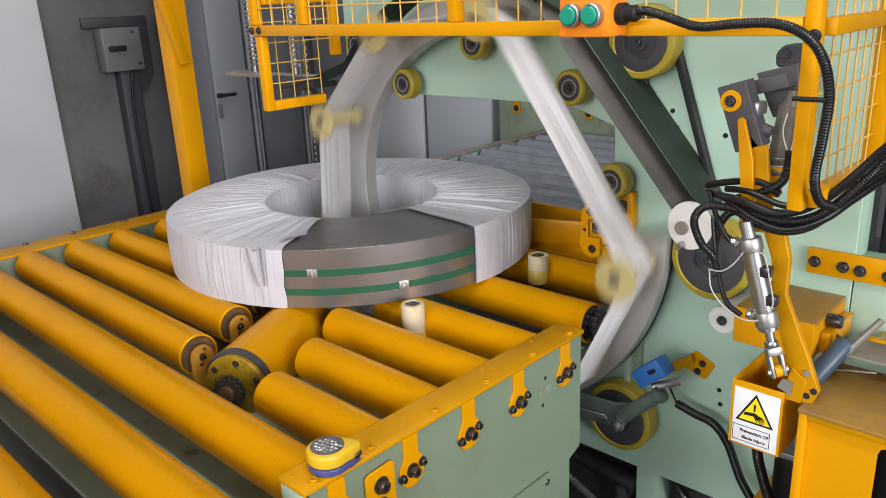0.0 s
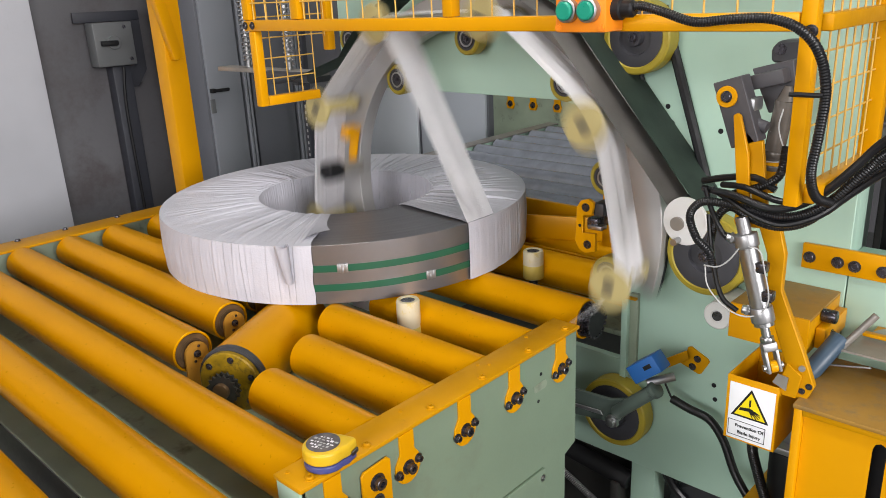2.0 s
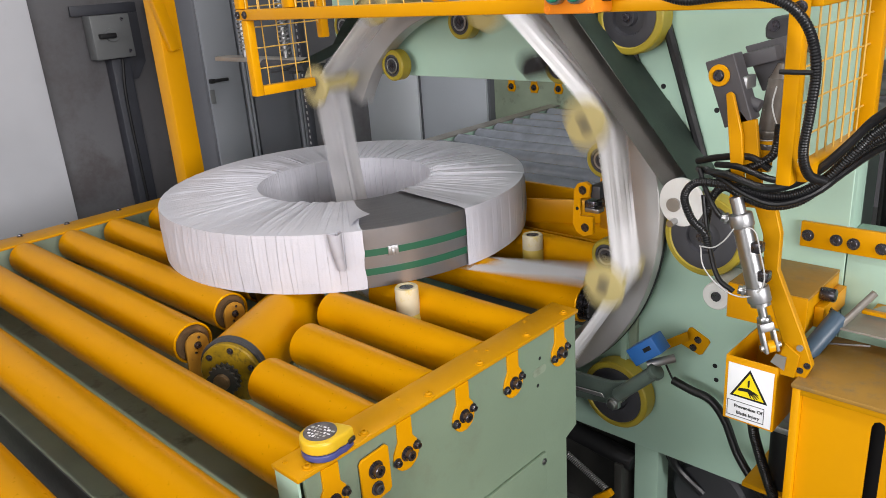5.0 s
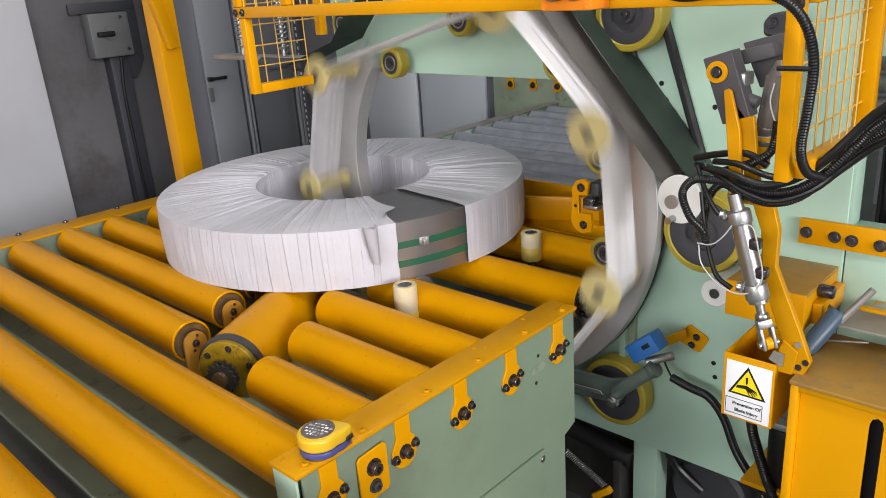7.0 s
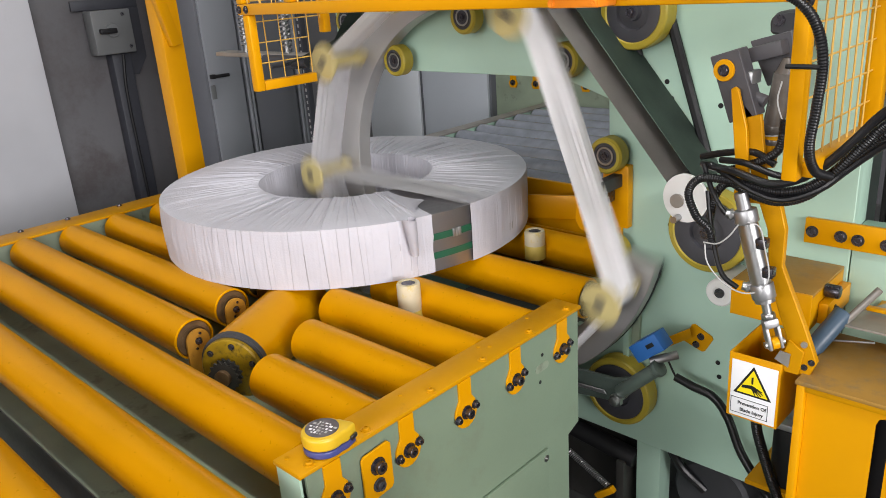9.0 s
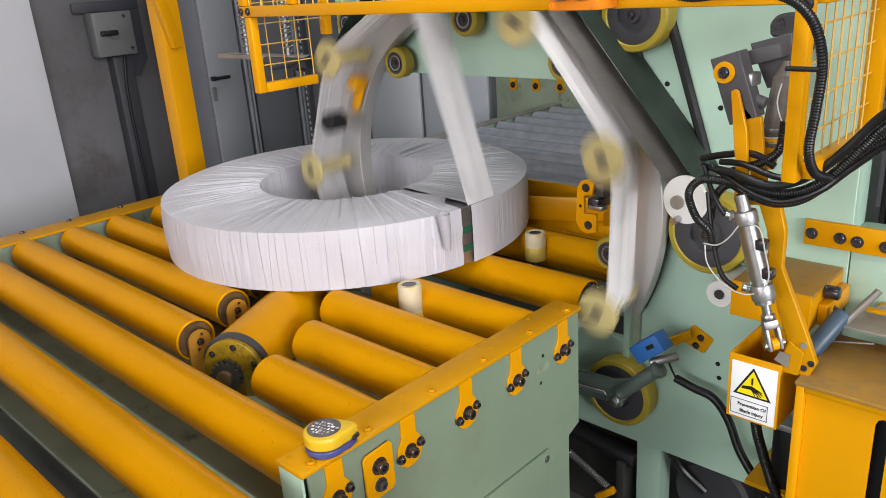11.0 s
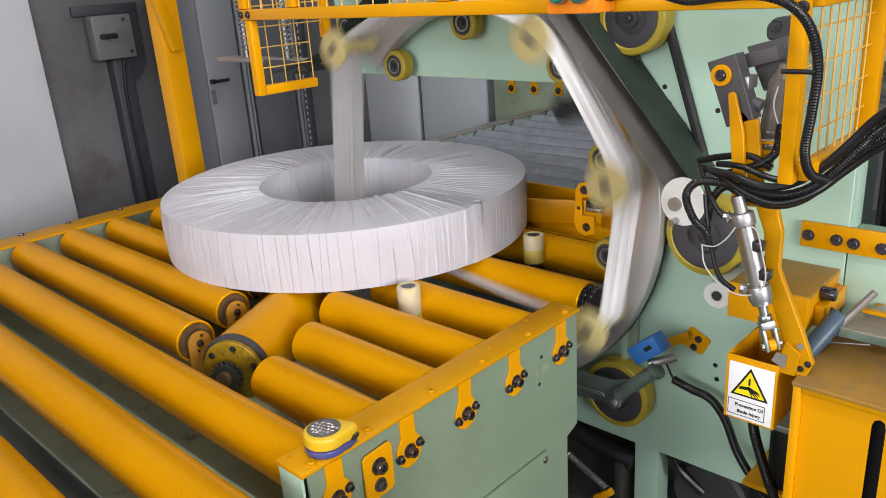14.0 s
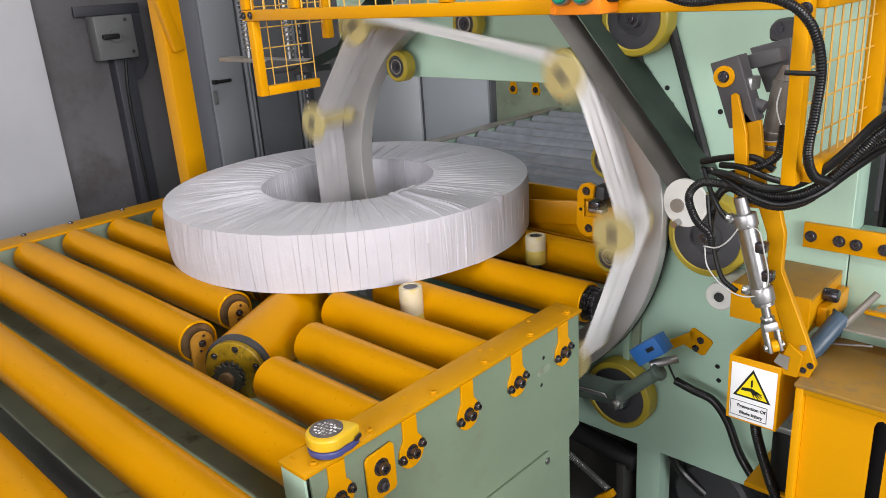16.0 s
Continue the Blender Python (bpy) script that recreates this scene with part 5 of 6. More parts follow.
def build_blade_box():
    b = thing("blade_box", (-0.465, 1.33, 0.684), "open yellow sheet metal blade box with a warning sign", "box")
    x0, x1, y0, y1, z0, z1, t = -0.510, -0.4175, 1.255, 1.400, 0.684, 0.814, 0.003
    for nm, d in (("front_wall", (x0, x1, y0, y0 + t, z0, z1)), ("back_wall", (x0, x1, y1 - t, y1, z0, z1)), ("side_wall", (x0, x0 + t, y0 + t + 0.0002, y1 - t - 0.0002, z0, z1)), ("side_wall", (x1 - t, x1, y0 + t + 0.0002, y1 - t - 0.0002, z0, z1)), ("bottom", (x0 + t, x1 - t, y0 + t, y1 - t, z0, z0 + t))):
        bm = B(); box(bm, *d, 0.0008)
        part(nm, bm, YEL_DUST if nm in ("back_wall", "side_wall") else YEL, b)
    bm = B(); box(bm, -0.49, -0.47, 1.4002, 1.558, 0.70, 0.75, 0.002)
    part("mount", bm, YEL_DUST, b)
    s = thing("warning_sign", (-0.464, 1.2545, 0.75), "white blade warning sign with yellow triangle and writing", "sign")
    bm = B(); box(bm, -0.504, -0.4215, 1.2535, 1.2545, 0.688, 0.802, 0.0003)
    part("panel", bm, SIGNW, s)
    def tri(cx, cz, r, y, mat, nm):
        bm = B(); slab(bm, [(cx, cz + r), (cx - 0.92 * r, cz - 0.62 * r), (cx + 0.92 * r, cz - 0.62 * r)], 0.0004, face_y(y))
        return part(nm, bm, mat, s)
    tri(-0.464, 0.759, 0.0375, 1.2531, SIGNK, "triangle_edge")
    tri(-0.464, 0.7585, 0.0305, 1.2527, SIGNY, "triangle")
    marks = [[(-0.482, 0.7555), (-0.4655, 0.7585), (-0.4655, 0.7515), (-0.484, 0.7495)],
             [(-0.4660, 0.7590), (-0.4585, 0.7565), (-0.4545, 0.7520), (-0.4570, 0.7460), (-0.4625, 0.7470), (-0.4660, 0.7510)],
             [(-0.4665, 0.7745), (-0.4630, 0.7760), (-0.4630, 0.7630), (-0.4648, 0.7600), (-0.4665, 0.7630)]]
    for fx, fz, tx_, tz_ in ((-0.4560, 0.7545, -0.4455, 0.7500), (-0.4552, 0.7525, -0.4445, 0.7455), (-0.4560, 0.7500, -0.4470, 0.7415), (-0.4575, 0.7480, -0.4510, 0.7395), (-0.4620, 0.7480, -0.4575, 0.7400)):
        marks.append([(fx, fz + 0.0011), (tx_, tz_ + 0.0007), (tx_ - 0.0008, tz_ - 0.0008), (fx - 0.0012, fz - 0.0010)])
    for pts in marks:
        bm = B(); slab(bm, pts, 0.0003, face_y(1.2523))
        part("cut_mark", bm, SIGNK, s)
    for d in ((-0.502, -0.434, 0.7255, 0.7265), (-0.502, -0.434, 0.6945, 0.6955), (-0.502, -0.501, 0.6945, 0.7265), (-0.435, -0.434, 0.6945, 0.7265)):
        bm = B(); box(bm, d[0], d[1], 1.2528, 1.2534, d[2], d[3], 0)
        part("border_line", bm, DARK, s)
    for txt, z in (("Prevention Of", 0.7135), ("Blade Injury", 0.7005)):
        cu = bpy.data.curves.new("lettering", "FONT")
        cu.body, cu.size, cu.extrude, cu.align_x, cu.offset = txt, 0.0090, 0.0002, "CENTER", 0.00022
        tmp = bpy.data.objects.new("lettering", cu)
        me = bpy.data.meshes.new_from_object(tmp)
        me.materials.clear()
        me.materials.append(SIGNK)
        ob = new("lettering", me)
        ob.parent = s
        ob.matrix_basis = Matrix.Translation(Vector((-0.463, 1.2530, z)) - s.location) @ Matrix.Rotation(radians(90), 4, "X")


def build_side_cabinet():
    c = thing("drive_cabinet", (-0.2, 1.35, 0.0), "yellow sheet metal drive cabinet with a long slot", "cabinet")
    bm = B(); box(bm, -0.388, 0.06, 1.238, 1.46, 0.795, 0.803, 0.0015)
    part("top_sheet", bm, DUSTB, c, "dusty brown-yellow top sheet")
    bm = B(); box(bm, -0.386, -0.372, 1.240, 1.455, 0.03, 0.7945, 0.0015)
    part("side_sheet", bm, YEL, c)
    bm = B()
    slab(bm, [(-0.3715, 0.7945), (-0.3715, 0.03), (-0.262, 0.03), (-0.262, 0.755), (-0.258, 0.767), (-0.250, 0.771), (-0.243, 0.767), (-0.240, 0.755), (-0.240, 0.03), (0.05, 0.03), (0.05, 0.7945)], 0.004, face_y(1.252), 0)
    part("front_sheet", bm, YEL, c, "yellow front sheet with a rounded slot")
    bm = B(); box(bm, -0.3715, 0.05, 1.240, 1.2515, 0.784, 0.7945, 0.001)
    part("rim", bm, YEL_DUST, c)
    bm = B(); box(bm, -0.30, 0.0, 1.30, 1.31, 0.03, 0.79, 0.001)
    part("inner_sheet", bm, BLACK, c)
    t = thing("scrap_tray", (-0.33, 1.46, 0.804), "worn steel tray with rods and scraps on the cabinet", "tray")
    bm = B(); slab(bm, [(-0.395, 1.40), (-0.33, 1.54), (-0.18, 1.555), (-0.18, 1.40)], 0.004, Matrix.Translation((0, 0, 0.850)))
    part("sheet", bm, BARE, t)
    bm = B(); rod(bm, (-0.388, 1.40, 0.818), (-0.322, 1.43, 0.918), 0.0065, 16)
    part("rod", bm, BARE, t, "grey round rod")
    bm = B(); box(bm, -0.35, -0.20, 1.47, 1.485, 0.855, 0.862, 0.002, None)
    part("bracket", bm, YEL, t)
    bm = B(); box(bm, -0.345, -0.305, 1.47, 1.5585, 0.815, 0.8455, 0.002)
    part("support", bm, YEL_DUST, t)
    bm = B(); rod(bm, (-0.39, 1.392, 0.815), (-0.31, 1.39, 0.833), 0.0022, 8)
    part("wire", bm, STEEL, t)
    u = thing("blue_roller", (-0.40, 1.36, 0.80), "short dark blue rubber roller beside the cutter arm", "roller")
    bm = B(); rod(bm, (-0.408, 1.352, 0.795), (-0.372, 1.42, 0.865), 0.017, 24, bev=0.003)
    part("sleeve", bm, BLUETUBE, u)


def build_sensor():
    s = thing("photo_sensor", (-0.75, 1.42, 0.66), "blue plastic sensor on a slotted yellow bracket", "sensor")
    mm = Matrix.Translation((-0.758, 1.425, 0.680)) @ Matrix.Rotation(radians(-40), 4, "Y")
    bm = B(); box(bm, -0.040, 0.040, -0.022, 0.022, -0.021, 0.021, 0.002, mm)
    part("body", bm, BLUE, s)
    bm = B(); box(bm, 0.002, 0.024, -0.0226, -0.0205, -0.003, 0.007, 0.0008, mm)
    part("slot", bm, BLACK, s)
    bm = B(); slab(bm, [(-0.743, 0.641), (-0.726, 0.688), (-0.718, 0.691), (-0.677, 0.671), (-0.673, 0.664), (-0.691, 0.629), (-0.698, 0.626)], 0.004, face_y(1.556), 0.0008)
    p = part("bracket_plate", bm, YEL_DUST, s)
    for x, z in ((-0.702, 0.664), (-0.713, 0.641)):
        bolt((x, 1.556, z), (0, -1, 0), 0.006, 0.005, BOLT, p)
    bm = B(); box(bm, -0.05, 0.06, -0.002, 0.002, -0.012, 0.012, 0.001, Matrix.Translation((-0.752, 1.49, 0.662)) @ Matrix.Rotation(radians(55), 4, "Z") @ Matrix.Rotation(radians(-14), 4, "Y"))
    part("bracket_arm", bm, YEL_DUST, s)
    bm = B(); rod(bm, (-0.762, 1.43, 0.636), (-0.715, 1.47, 0.650), 0.010, 16, bev=0.001)
    part("connector", bm, ALU, s)
    d = thing("guide_shaft", (-0.82, 1.42, 0.53), "green-painted swing arm with steel shaft before the lower wheel", "arm")
    bm = B(); rod(bm, (-0.838, 1.43, 0.530), (-0.738, 1.43, 0.628), 0.0165, 24, bev=0.002)
    part("shaft", bm, ARMG, d, "dark green painted shaft")
    bm = B(); slab(bm, [(-0.975, 0.548), (-0.86, 0.556), (-0.80, 0.578), (-0.826, 0.512), (-0.845, 0.496), (-0.975, 0.478)], 0.012, face_y(1.435), 0.002)
    part("arm_plate", bm, ARMG, d, "dark green arm plate")
    bm = B(); slab(bm, [(-0.955, 0.521), (-0.875, 0.527), (-0.868, 0.517), (-0.95, 0.512)], 0.003, face_y(1.4195), 0.0008)
    part("tie_strip", bm, ALU, d, "bright scraped strip")
    bm = B(); rod(bm, (-0.838, 1.398, 0.516), (-0.838, 1.50, 0.516), 0.0105, 18, bev=0.002)
    part("pin", bm, STEEL, d)
    bm = B(); rod(bm, (-0.838, 1.408, 0.516), (-0.838, 1.420, 0.516), 0.017, 6)
    part("nut", bm, STEEL, d)
    bm = B(); rod(bm, (-0.746, 1.43, 0.620), (-0.736, 1.43, 0.630), 0.0205, 24, bev=0.003)
    part("collar", bm, ARMG, d)


def build_head():
    """Cutter head block, its fork and the upper cylinder."""
    h = thing("film_cutter", (-0.53, 1.40, 1.23), "dark grey cutter head block with a yellow fork", "machine part")
    bm = B(); slab(bm, [(-0.574, 1.335), (-0.527, 1.350), (-0.490, 1.245), (-0.535, 1.229)], 0.035, face_y(1.25), 0.0015)
    blk = part("block", bm, BLOCK, h, "dark grey plastic block")
    bm = B(); lathe(bm, (-0.547, 1.25, 1.315), (0, -1, 0), [(0, 0), (0, 0.0165), (0.003, 0.018), (0.006, 0.017), (0.006, 0.010), (0.003, 0.0095), (0.003, 0)], 28)
    part("bush", bm, YEL, blk, "yellow ring bush")
    bolt((-0.547, 1.248, 1.315), (0, -1, 0), 0.008, 0.008, BOLT, blk)
    bm = B(); slab(bm, [(-0.542, 1.352), (-0.475, 1.370), (-0.462, 1.290), (-0.508, 1.279)], 0.03, face_y(1.33), 0.0015)
    part("rear_block", bm, BLOCK, h)
    bm = B(); box(bm, -0.03, 0.03, -0.03, 0.03, -0.012, 0.012, 0.003, Matrix.Translation((-0.507, 1.33, 1.338)) @ Matrix.Rotation(radians(-15), 4, "Y"))
    part("link", bm, BLOCK, h)
    bm = B(); box(bm, -0.524, -0.506, 1.262, 1.30, 1.290, 1.312, 0.003)
    part("clip", bm, ALU, h)
    bm = B(); rod(bm, (-0.506, 1.275, 1.270), (-0.487, 1.275, 1.264), 0.010, 18)
    part("roller", bm, BLOCK, h)
    bm = B(); slab(bm, [(-0.530, 1.287), (-0.524, 1.291), (-0.518, 1.287), (-0.500, 1.225), (-0.488, 1.105), (-0.508, 1.105)], 0.008, face_y(1.237), 0.001)
    part("fork", bm, YEL, h, "yellow fork arm")
    bm = B(); slab(bm, [(-0.512, 1.262), (-0.497, 1.245), (-0.484, 1.247), (-0.462, 1.105), (-0.487, 1.105)], 0.010, face_y(1.25), 0.001)
    part("fork", bm, YEL_DUST, h, "yellow fork arm")
    bm = B(); box(bm, -0.535, -0.51, 1.361, 1.557, 1.318, 1.345, 0.003)
    part("mount", bm, DARK, h)
    bm = B()
    slab(bm, [(-0.556, 1.352), (-0.558, 1.375), (-0.545, 1.390), (-0.505, 1.392), (-0.505, 1.345)], 0.05, face_y(1.45), 0.004)
    part("motor_housing", bm, DARK, h, "dark motor housing")
    bm = B(); rod(bm, (-0.54, 1.444, 1.375), (-0.54, 1.452, 1.375), 0.010, 16)
    part("motor_screw", bm, BOLT, h)
    u = thing("upper_cylinder", (-0.48, 1.31, 1.15), "worn grey pneumatic cylinder behind the guard post", "cylinder")
    a, b = Vector((-0.474, 1.31, 1.305)), Vector((-0.487, 1.31, 1.205))
    bm = B(); rod(bm, a, b, 0.0165, 24)
    part("barrel", bm, TINTED, u)
    bm = B(); rod(bm, a + Vector((0.002, 0, 0.024)), a, 0.006, 14, r2=0.015)
    part("nose", bm, TINTED, u)
    d = (b - a).normalized()
    for s in (0.085, 0.108):
        bm = B(); rod(bm, a + d * s, a + d * (s + 0.010), 0.0185, 24, bev=0.002)
        part("band", bm, TINTED, u)
    bm = B(); rod(bm, b, b + d * 0.055, 0.017, 20)
    part("lower_end", bm, YEL_DUST, u)
    bm = B(); tube(bm, [(-0.468, 1.286, 1.295), (-0.472, 1.284, 1.265), (-0.462, 1.283, 1.235), (-0.450, 1.285, 1.215), (-0.47, 1.284, 1.207), (-0.50, 1.288, 1.205)], 0.0012, 6)
    part("lead", bm, LEAD, u)


def build_tape():
    t = thing("tape_measure", (-0.884, 0.612, 0.8), "yellow and blue pocket tape measure lying on the beam", "tape measure")
    def outline(s):
        pts = [(s * 0.036 * math.cos(radians(a)), s * 0.036 * math.sin(radians(a))) for a in range(80, 361, 14)]
        return pts + [(s * 0.041, s * 0.012), (s * 0.041, s * 0.034), (s * 0.036, s * 0.037), (s * 0.008, s * 0.037)]
    rot = Matrix.Translation((-0.884, 0.614, 0.0)) @ Matrix.Rotation(radians(18), 4, "Z")
    bm = B(); slab(bm, outline(0.93), 0.0125, rot @ Matrix.Translation((0, 0, 0.8135)), 0.003, True)
    part("lower_case", bm, TAPEB, t, "blue lower half")
    bm = B(); slab(bm, outline(0.96), 0.0225, rot @ Matrix.Translation((0, 0, 0.8365)), 0.005, True)
    part("upper_case", bm, TAPEY, t, "yellow upper half")
    bm = B(); slab(bm, [(-0.002 + 0.027 * math.cos(radians(a)), 0.002 + 0.027 * math.sin(radians(a))) for a in range(0, 360, 12)], 0.001, rot @ Matrix.Translation((0, 0, 0.8372)))
    part("face_label", bm, TAPEG, t, "worn grey printed face")
    rnd = random.Random(4)
    for row, wd in ((0.013, 0.014), (0.006, 0.022), (-0.002, 0.023), (-0.010, 0.019), (-0.016, 0.012)):
        x = -wd
        while x < wd - 0.004:
            w = rnd.uniform(0.002, 0.006)
            bm = B(); box(bm, x, x + w, row, row + rnd.uniform(0.002, 0.005), 0.8372, 0.8376, 0, rot)
            part("print_bar", bm, SIGNW if rnd.random() < 0.6 else LEAD, t)
            x += w + rnd.uniform(0.002, 0.004)
    bm = B(); box(bm, 0.0405, 0.0445, 0.014, 0.030, 0.815, 0.822, 0.001, rot)
    part("hook", bm, BOLT, t, "dark end hook")


# ---- background ----
def build_background():
    p = thing("yellow_post", (-2.89, 1.50, 0.0), "square yellow steel post with a welded brace", "post")
    bm = B(); box(bm, -2.92, -2.835, 1.478, 1.563, 0.0, 2.6, 0.004)
    part("post_tube", bm, YEL, p)
    bm = B(); box(bm, -0.018, 0.018, -0.02, 0.02, 0.0, 0.9, 0.003, Matrix.Translation((-2.816, 1.516, 1.30)) @ Matrix.Rotation(radians(14), 4, "X") @ Matrix.Rotation(radians(3), 4, "Y"))
    part("brace", bm, YEL, p, "slanting yellow brace")
    bm = B(); box(bm, -2.97, -2.785, 1.43, 1.61, 0.0005, 0.012, 0.002)
    part("foot_plate", bm, YEL_DUST, p)
    s = thing("isolator_switch", (-3.80, 1.80, 0.0), "grey rotary switch box on a dark steel stand", "switch")
    bm = B(); box(bm, -3.86, -3.845, 1.575, 1.900, 1.43, 1.478, 0.003)
    part("top_bar", bm, STAND, s, "dark top bar")
    bm = B(); slab(bm, [(1.815, 1.4295), (1.900, 1.4295), (1.900, 1.19), (1.845, 1.11), (1.79, 1.11), (1.79, 1.20), (1.815, 1.22)], 0.012, face_x(-3.847))
    part("back_plate", bm, STAND, s, "dark back plate")
    bm = B(); box(bm, -3.844, -3.76, 1.622, 1.815, 1.225, 1.429, 0.006)
    bx = part("box", bm, BOXG, s, "grey switch box")
    bm = B(); lathe(bm, (-3.76, 1.712, 1.335), (1, 0, 0), [(0, 0), (0, 0.032), (0.012, 0.032), (0.014, 0.030), (0.014, 0)], 28)
    part("dial", bm, BOXG, bx)
    bm = B(); box(bm, -3.746, -3.722, 1.640, 1.722, 1.322, 1.346, 0.006)
    part("handle", bm, BLACK, bx, "black turning handle")
    bolt((-3.76, 1.775, 1.405), (1, 0, 0), 0.006, 0.004, BOLT, bx, "screw"); bolt((-3.76, 1.79, 1.255), (1, 0, 0), 0.006, 0.004, BOLT, bx, "screw")
    bm = B(); box(bm, -3.895, -3.82, 1.712, 1.806, 0.0, 1.224, 0.004)
    part("stand", bm, STAND, s, "dark steel stand")
    bm = B(); tube(bm, [(-3.812, 1.765, 1.215), (-3.812, 1.745, 1.0), (-3.812, 1.75, 0.5), (-3.812, 1.75, 0.05)], 0.008, 8)
    part("cable", bm, BLACK, s)
    # grey electric cabinets along the wall
    def cabinet(x1, y0, y1, mat, label, handle=None, z1=2.2):
        c = thing("electric_cabinet", (x1 - 0.2, (y0 + y1) / 2, 0.0), label, "cabinet", "electric cabinets")
        bm = B(); box(bm, x1 - 0.40, x1, y0, y1, 0.0, z1, 0.004)
        part("body", bm, CABD, c)
        bm = B(); box(bm, x1, x1 + 0.018, y0 + 0.012, y1 - 0.012, 0.08, z1 - 0.03, 0.003)
        d = part("door", bm, mat, c)
        if handle:
            bm = B(); box(bm, x1 + 0.02, x1 + 0.045, handle - 0.01, handle + 0.012, 1.095, 1.115, 0.003); box(bm, x1 + 0.03, x1 + 0.045, handle - 0.005, handle + 0.085, 1.097, 1.112, 0.004)
            part("door_handle", bm, BLACK, d, "black lever handle")
            bm = B(); box(bm, x1 + 0.018, x1 + 0.024, handle - 0.012, handle + 0.012, 1.00, 1.065, 0.002)
            part("lock_plate", bm, BOXG, d)
        for off in (0.003, 0.021):
            bm = B(); box(bm, x1 - 0.01, x1 + 0.026, y1 + off, y1 + off + 0.012, 0.08, z1 - 0.03, 0.003)
            part("edge_strip", bm, CABM, c, "bright folded edge of the cabinet")
        return c
    cabinet(-3.32, 1.905, 2.105, CABM, "tall light grey electric cabinet with a black lever handle", 1.925)
    cabinet(-3.32, 2.14, 2.405, CABD, "tall dark grey electric cabinet")
    # pair of cabinets on the back
    for x0, x1, mat, lab in ((-4.60, -3.415, CABL, "light grey tall cabinet with flat door"), (-3.405, -2.86, CABG, "darker grey tall cabinet with flat door")):
        c = thing("tall_cabinet", ((x0 + x1) / 2, 3.6, 0.0), lab, "cabinet", "tall cabinets at the back")
        bm = B(); box(bm, x0, x1, 3.42, 3.85, 0.0, 2.1, 0.004)
        part("body", bm, CABD, c)
        bm = B(); box(bm, x0 + 0.012, x1 - 0.012, 3.400, 3.4195, 0.06, 2.07, 0.003)
        part("door", bm, mat, c)
    # perforated upright and threaded rods behind the guard
    u = thing("slotted_upright", (-3.10, 2.3, 0.0), "dark slotted steel upright", "upright")
    bm = B(); box(bm, -3.106, -3.076, 2.30, 2.33, 0.0, 2.2, 0.002)
    a = part("angle_bar", bm, STAND, u)
    for k in range(44):
        bm = B(); box(bm, -3.096, -3.087, 2.2985, 2.3005, 0.6 + 0.03 * k, 0.614 + 0.03 * k, 0)
        part("slot", bm, LEAD, a)
    for x in (-2.468, -2.222):
        r = thing("threaded_rod", (x, 1.6, 1.24), "bright threaded rod with coil spring", "rod", "threaded rods behind the guard")
        bm = B(); rod(bm, (x, 1.6, 1.2705), (x, 1.6, 2.0), 0.009, 12)
        part("rod", bm, STEEL, r)
        bm = B()
        pts = [(x + 0.016 * math.cos(k * 0.9), 1.6 + 0.016 * math.sin(k * 0.9), 1.285 + 0.0022 * k) for k in range(220)]
        tube(bm, pts, 0.003, 6, steps=1)
        part("spring", bm, ALU, r, "bright coil spring")
    g = thing("spring_bracket", (-2.3, 1.6, 1.25), "flat grey bracket holding the threaded rods", "bracket")
    bm = B(); box(bm, -2.63, -2.05, 1.57, 1.63, 1.255, 1.270, 0.002)
    part("flat_bar", bm, BARE, g)
    bm = B(); box(bm, -2.08, -2.05, 1.50, 1.635, 1.235, 1.2545, 0.002)
    part("foot", bm, DARK, g)
    bm = B(); rod(bm, (-2.15, 1.46, 1.268), (-1.93, 1.46, 1.268), 0.016, 16)
    part("tension_screw", bm, DARK, g)
    # far machine panel with ears
    f = thing("far_machine", (-2.3, 3.55, 0.0), "mint green machine side with yellow ear plates", "machine")
    # Mint panel in shade: the darker green stands in for it.
    bm = B(); box(bm, -2.86, -1.2, 3.46, 3.52, 0.0, 1.15, 0.004)
    part("side_panel", bm, GREEN_DARK, f)
    for x in (-2.728, -2.571, -2.41, -2.25, -2.09):
        bm = B(); slab(bm, [(x - 0.02, 0.94), (x + 0.02, 0.94), (x + 0.02, 0.90), (x + 0.03, 0.88), (x + 0.02, 0.855), (x - 0.02, 0.855), (x - 0.03, 0.88), (x - 0.02, 0.90)], 0.006, face_y(3.452))
        e = part("ear_plate", bm, YEL, f)
        bolt((x, 3.452, 0.883), (0, -1, 0), 0.012, 0.012, BOLT, e)
    # far conveyor
    c = thing("far_conveyor", (-1.75, 2.7, 0.0), "roller conveyor beyond the machine, rollers sheathed in clear film", "conveyor")
    for k in range(10):
        bm = B()
        y = 2.05 + 0.145 * k
        lathe(bm, (-2.40, y, 0.752), (1, 0, 0), [(0, 0), (0, 0.04), (0.006, 0.047), (0.3, 0.0455), (0.7, 0.048), (1.1, 0.0455), (1.5, 0.047), (1.5, 0)], 24)
        part("wrapped_roller", bm, PLASTIC, c, "roller sheathed in creased clear film")
    for x in (-2.46, -0.88):
        bm = B(); box(bm, x, x + 0.05, 1.95, 3.45, 0.0, 0.79, 0.003)
        part("side_beam", bm, GREEN, c)
        bm = B(); box(bm, x - 0.01, x + 0.06, 1.95, 3.45, 0.7905, 0.798, 0.002)
        part("beam_top", bm, BARE, c)
    # added black box for the dark opening beyond the plate, with hanging cables
    w = thing("rear_opening_fill", (-0.1, 2.55, 0.0), "steel rollers and a box for the dark opening behind the plate", "machine")
    bm = B(); box(bm, -0.62, 0.45, 2.62, 3.1, 0.0, 1.9, 0.01)
    part("housing", bm, OIL_SHADE, w, "black box for the shade of an open gap")
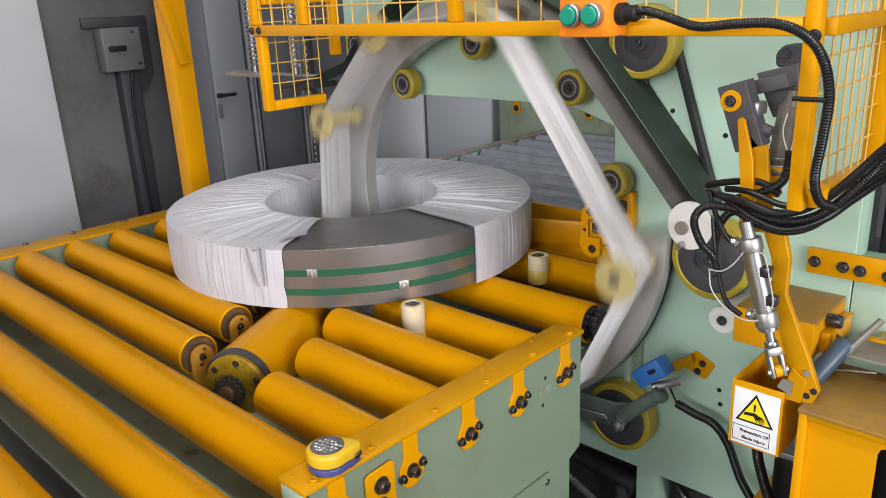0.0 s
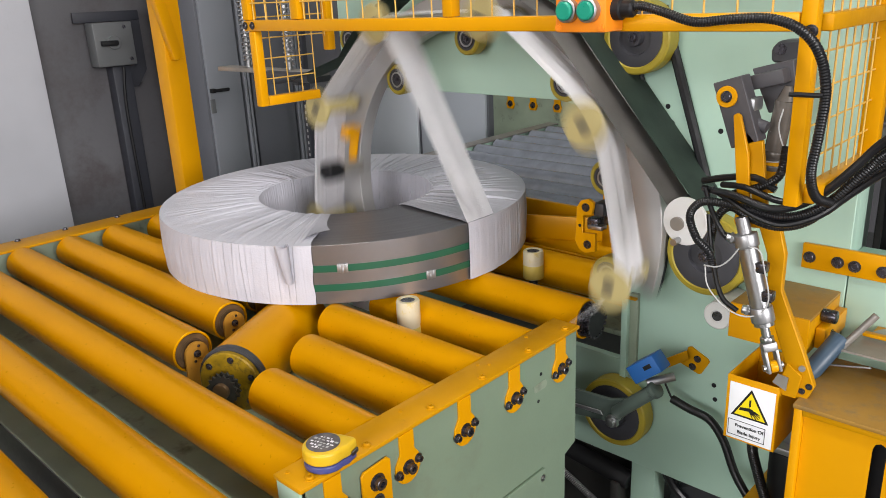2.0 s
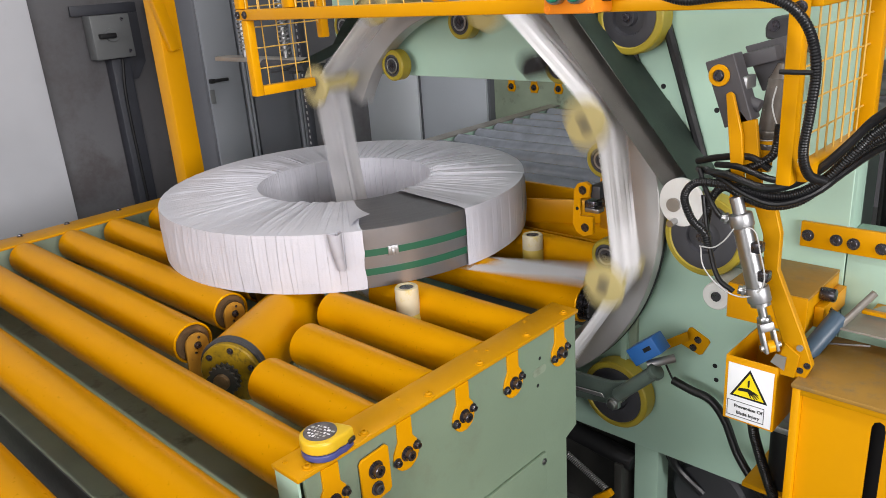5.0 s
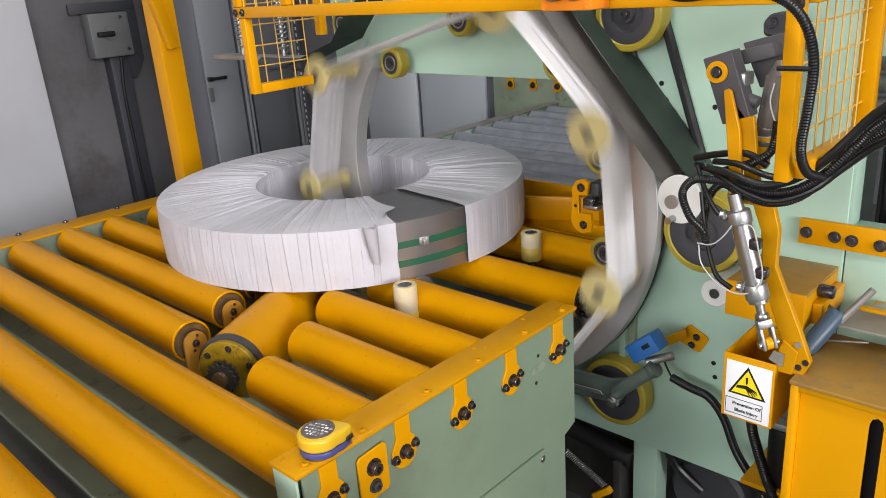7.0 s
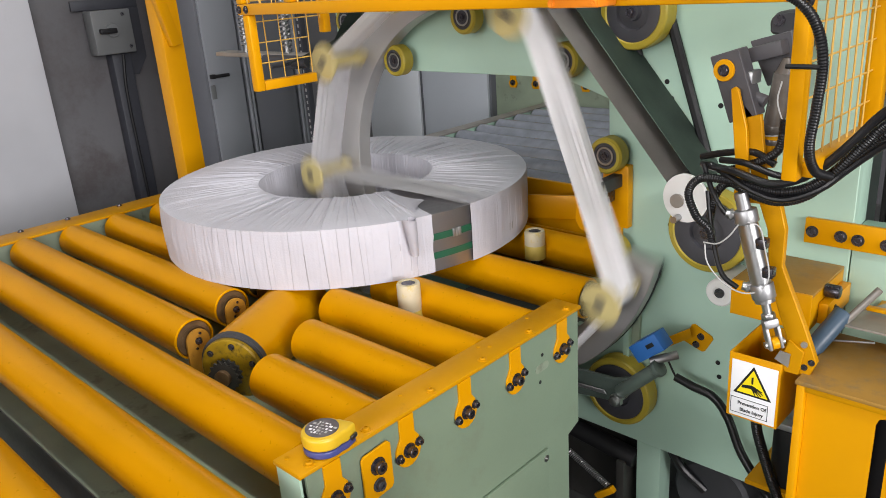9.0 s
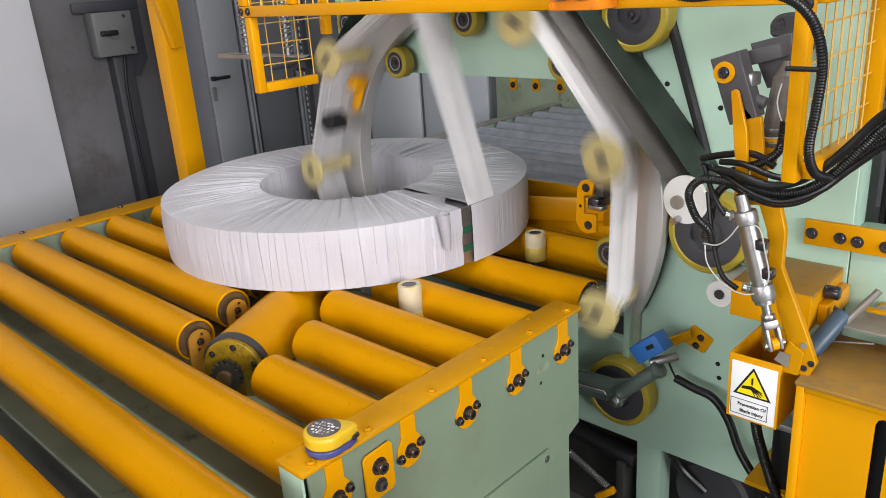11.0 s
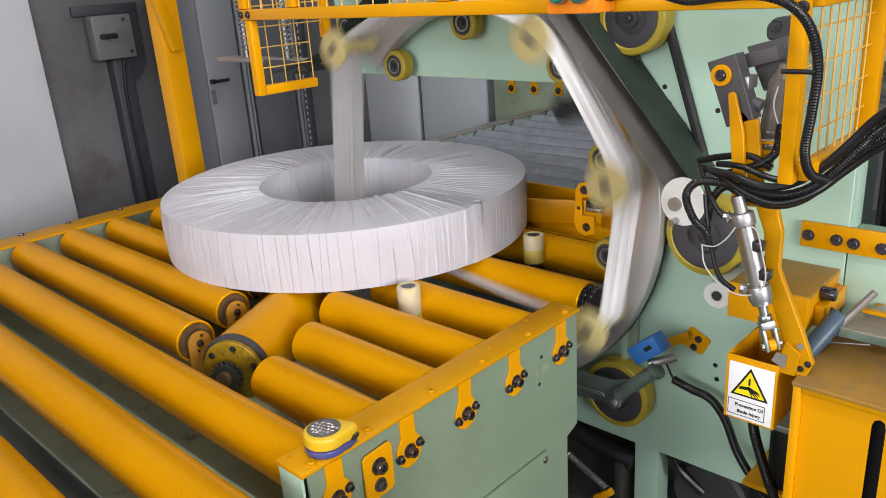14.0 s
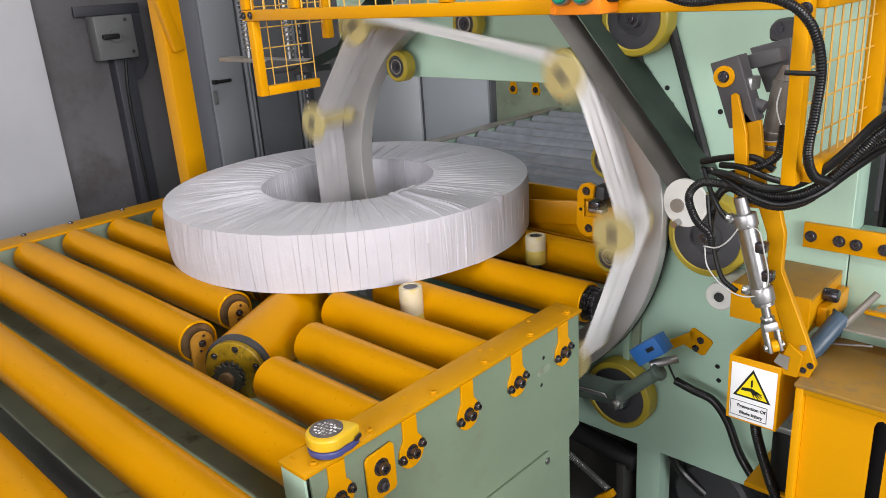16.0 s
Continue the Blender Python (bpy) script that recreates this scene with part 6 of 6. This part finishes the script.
    for k in range(4):
        bm = B(); lathe(bm, (-0.72, 2.46, 1.055 + 0.064 * k), (1, 0, 0), [(0, 0), (0, 0.024), (0.003, 0.027), (0.90, 0.027), (0.903, 0.024), (0.903, 0)], 24)
        part("steel_roller", bm, ALU, w, "bright steel roller")
    bm = B(); box(bm, -0.75, -0.722, 2.40, 2.62, 0.0, 1.4, 0.003)
    part("roller_cheek", bm, DARK, w)
    bm = B(); box(bm, 0.184, 0.21, 2.40, 2.62, 0.0, 1.4, 0.003)
    part("roller_cheek", bm, DARK, w)
    bm = B(); box(bm, -0.414, -0.10, 1.5805, 1.66, 0.955, 0.968, 0.001)
    part("ledge", bm, GREEN, thing("frame_ledge", (-0.25, 1.62, 0.955), "mint green folded ledge behind the side plate", "ledge"))
    rnd = random.Random(8)
    for k in range(9):
        x = -0.405 + 0.034 * k + rnd.uniform(-0.008, 0.008)
        y = 1.74 + rnd.uniform(-0.03, 0.05)
        hose([(x + 0.05, y - 0.06, 1.27 + rnd.uniform(-0.03, 0.05)), (x + 0.01, y, 1.20), (x, y + 0.01, 1.08), (x + rnd.uniform(-0.015, 0.015), y, 0.95), (x, y, 0.70), (x, y, 0.30), (x + 0.02, y, 0.012)], rnd.uniform(0.010, 0.016), "thick black cable hanging behind the plate", 0)
    m = thing("cutter_motor", (-0.44, 1.44, 0.44), "small black motor with a steel flange on a yellow shelf", "motor")
    bm = B(); rod(bm, (-0.440, 1.455, 0.448), (-0.440, 1.455, 0.585), 0.046, 28, bev=0.006)
    part("body", bm, BLACK, m)
    bm = B(); box(bm, -0.485, -0.396, 1.41, 1.50, 0.5855, 0.600, 0.002); rod(bm, (-0.440, 1.455, 0.600), (-0.440, 1.455, 0.66), 0.024, 20, bev=0.002)
    part("flange", bm, ALU, m, "bright steel flange and neck")
    bm = B(); box(bm, -0.52, -0.395, 1.40, 1.558, 0.436, 0.4475, 0.002)
    part("shelf", bm, YEL_DUST, m, "worn yellow shelf")
    # dark parts below the plate
    d = thing("lower_motor", (-0.68, 1.62, 0.0), "dark round gear motor on the floor under the plate", "motor")
    bm = B(); lathe(bm, (-0.685, 1.62, 0.19), (0, 1, 0), [(0, 0), (0, 0.09), (0.01, 0.10), (0.16, 0.10), (0.17, 0.09), (0.17, 0)], 36)
    part("body", bm, DARK, d)
    bm = B(); box(bm, -0.78, -0.59, 1.64, 1.78, 0.0, 0.10, 0.004)
    part("foot", bm, DARK, d)
    k = thing("ring_void_pipe", (-0.98, 1.56, 0.0), "black pipe with a box for the dark void under the ring", "duct")
    # Added black box stands in for the shade of the void here.
    bm = B(); box(bm, -1.45, -0.875, 1.62, 1.78, 0.0, 0.42, 0.02)
    part("housing", bm, OIL_SHADE, k, "black box for the shade of an open gap")
    bm = B(); rod(bm, (-1.30, 1.555, 0.315), (-0.872, 1.575, 0.245), 0.026, 24, bev=0.004)
    part("pipe", bm, BLACK, k, "black pipe")
    for x in (-1.22, -0.90):
        bm = B(); box(bm, x - 0.012, x + 0.012, 1.54, 1.6195, 0.0, 0.245, 0.003)
        part("pipe_bracket", bm, OIL_SHADE, k)
    g = thing("tension_spring", (-0.93, 1.47, 0.0), "steel tension spring on a yellow foot lever", "spring")
    bm = B(); p0, p1 = Vector((-1.02, 1.48, 0.262)), Vector((-0.905, 1.49, 0.196))
    ax = (p1 - p0).normalized(); sd = ax.cross(Vector((0, 1, 0))).normalized()
    tube(bm, [tuple(p0.lerp(p1, n / 220) + 0.008 * (math.cos(n * 0.75) * sd + math.sin(n * 0.75) * Vector((0, 1, 0)))) for n in range(221)], 0.0016, 6, steps=1)
    part("spring", bm, ALU, g, "bright coil spring")
    bm = B(); box(bm, -0.055, 0.012, -0.008, 0.008, -0.009, 0.009, 0.002, Matrix.Translation((-0.898, 1.492, 0.184)) @ Matrix.Rotation(radians(-42), 4, "Y"))
    part("lever", bm, YEL, g, "yellow lever")
    bm = B(); box(bm, -0.948, -0.932, 1.484, 1.500, 0.0, 0.150, 0.002)
    part("foot", bm, OIL_SHADE, g)
    hose([(-0.79, 1.58, 0.34), (-0.76, 1.60, 0.26), (-0.70, 1.62, 0.20)], 0.012, "black cable under the plate", 0)



build_hall()
build_conveyor()
build_front_section()
build_turn_roller()
guide_post(-1.231, 1.143)
guide_post(-1.205, 1.600, 0.742)
COIL, STRIPS, TAIL, CORNER = build_coil()
RING = build_ring()
STRAND, PIECES = build_strand()
build_machine()
build_belt()
build_infeed()
build_clamp()
build_guard()
build_cutter()
build_head()
build_blade_box()
build_side_cabinet()
build_sensor()
build_hoses()
build_tape()
build_background()
motions()
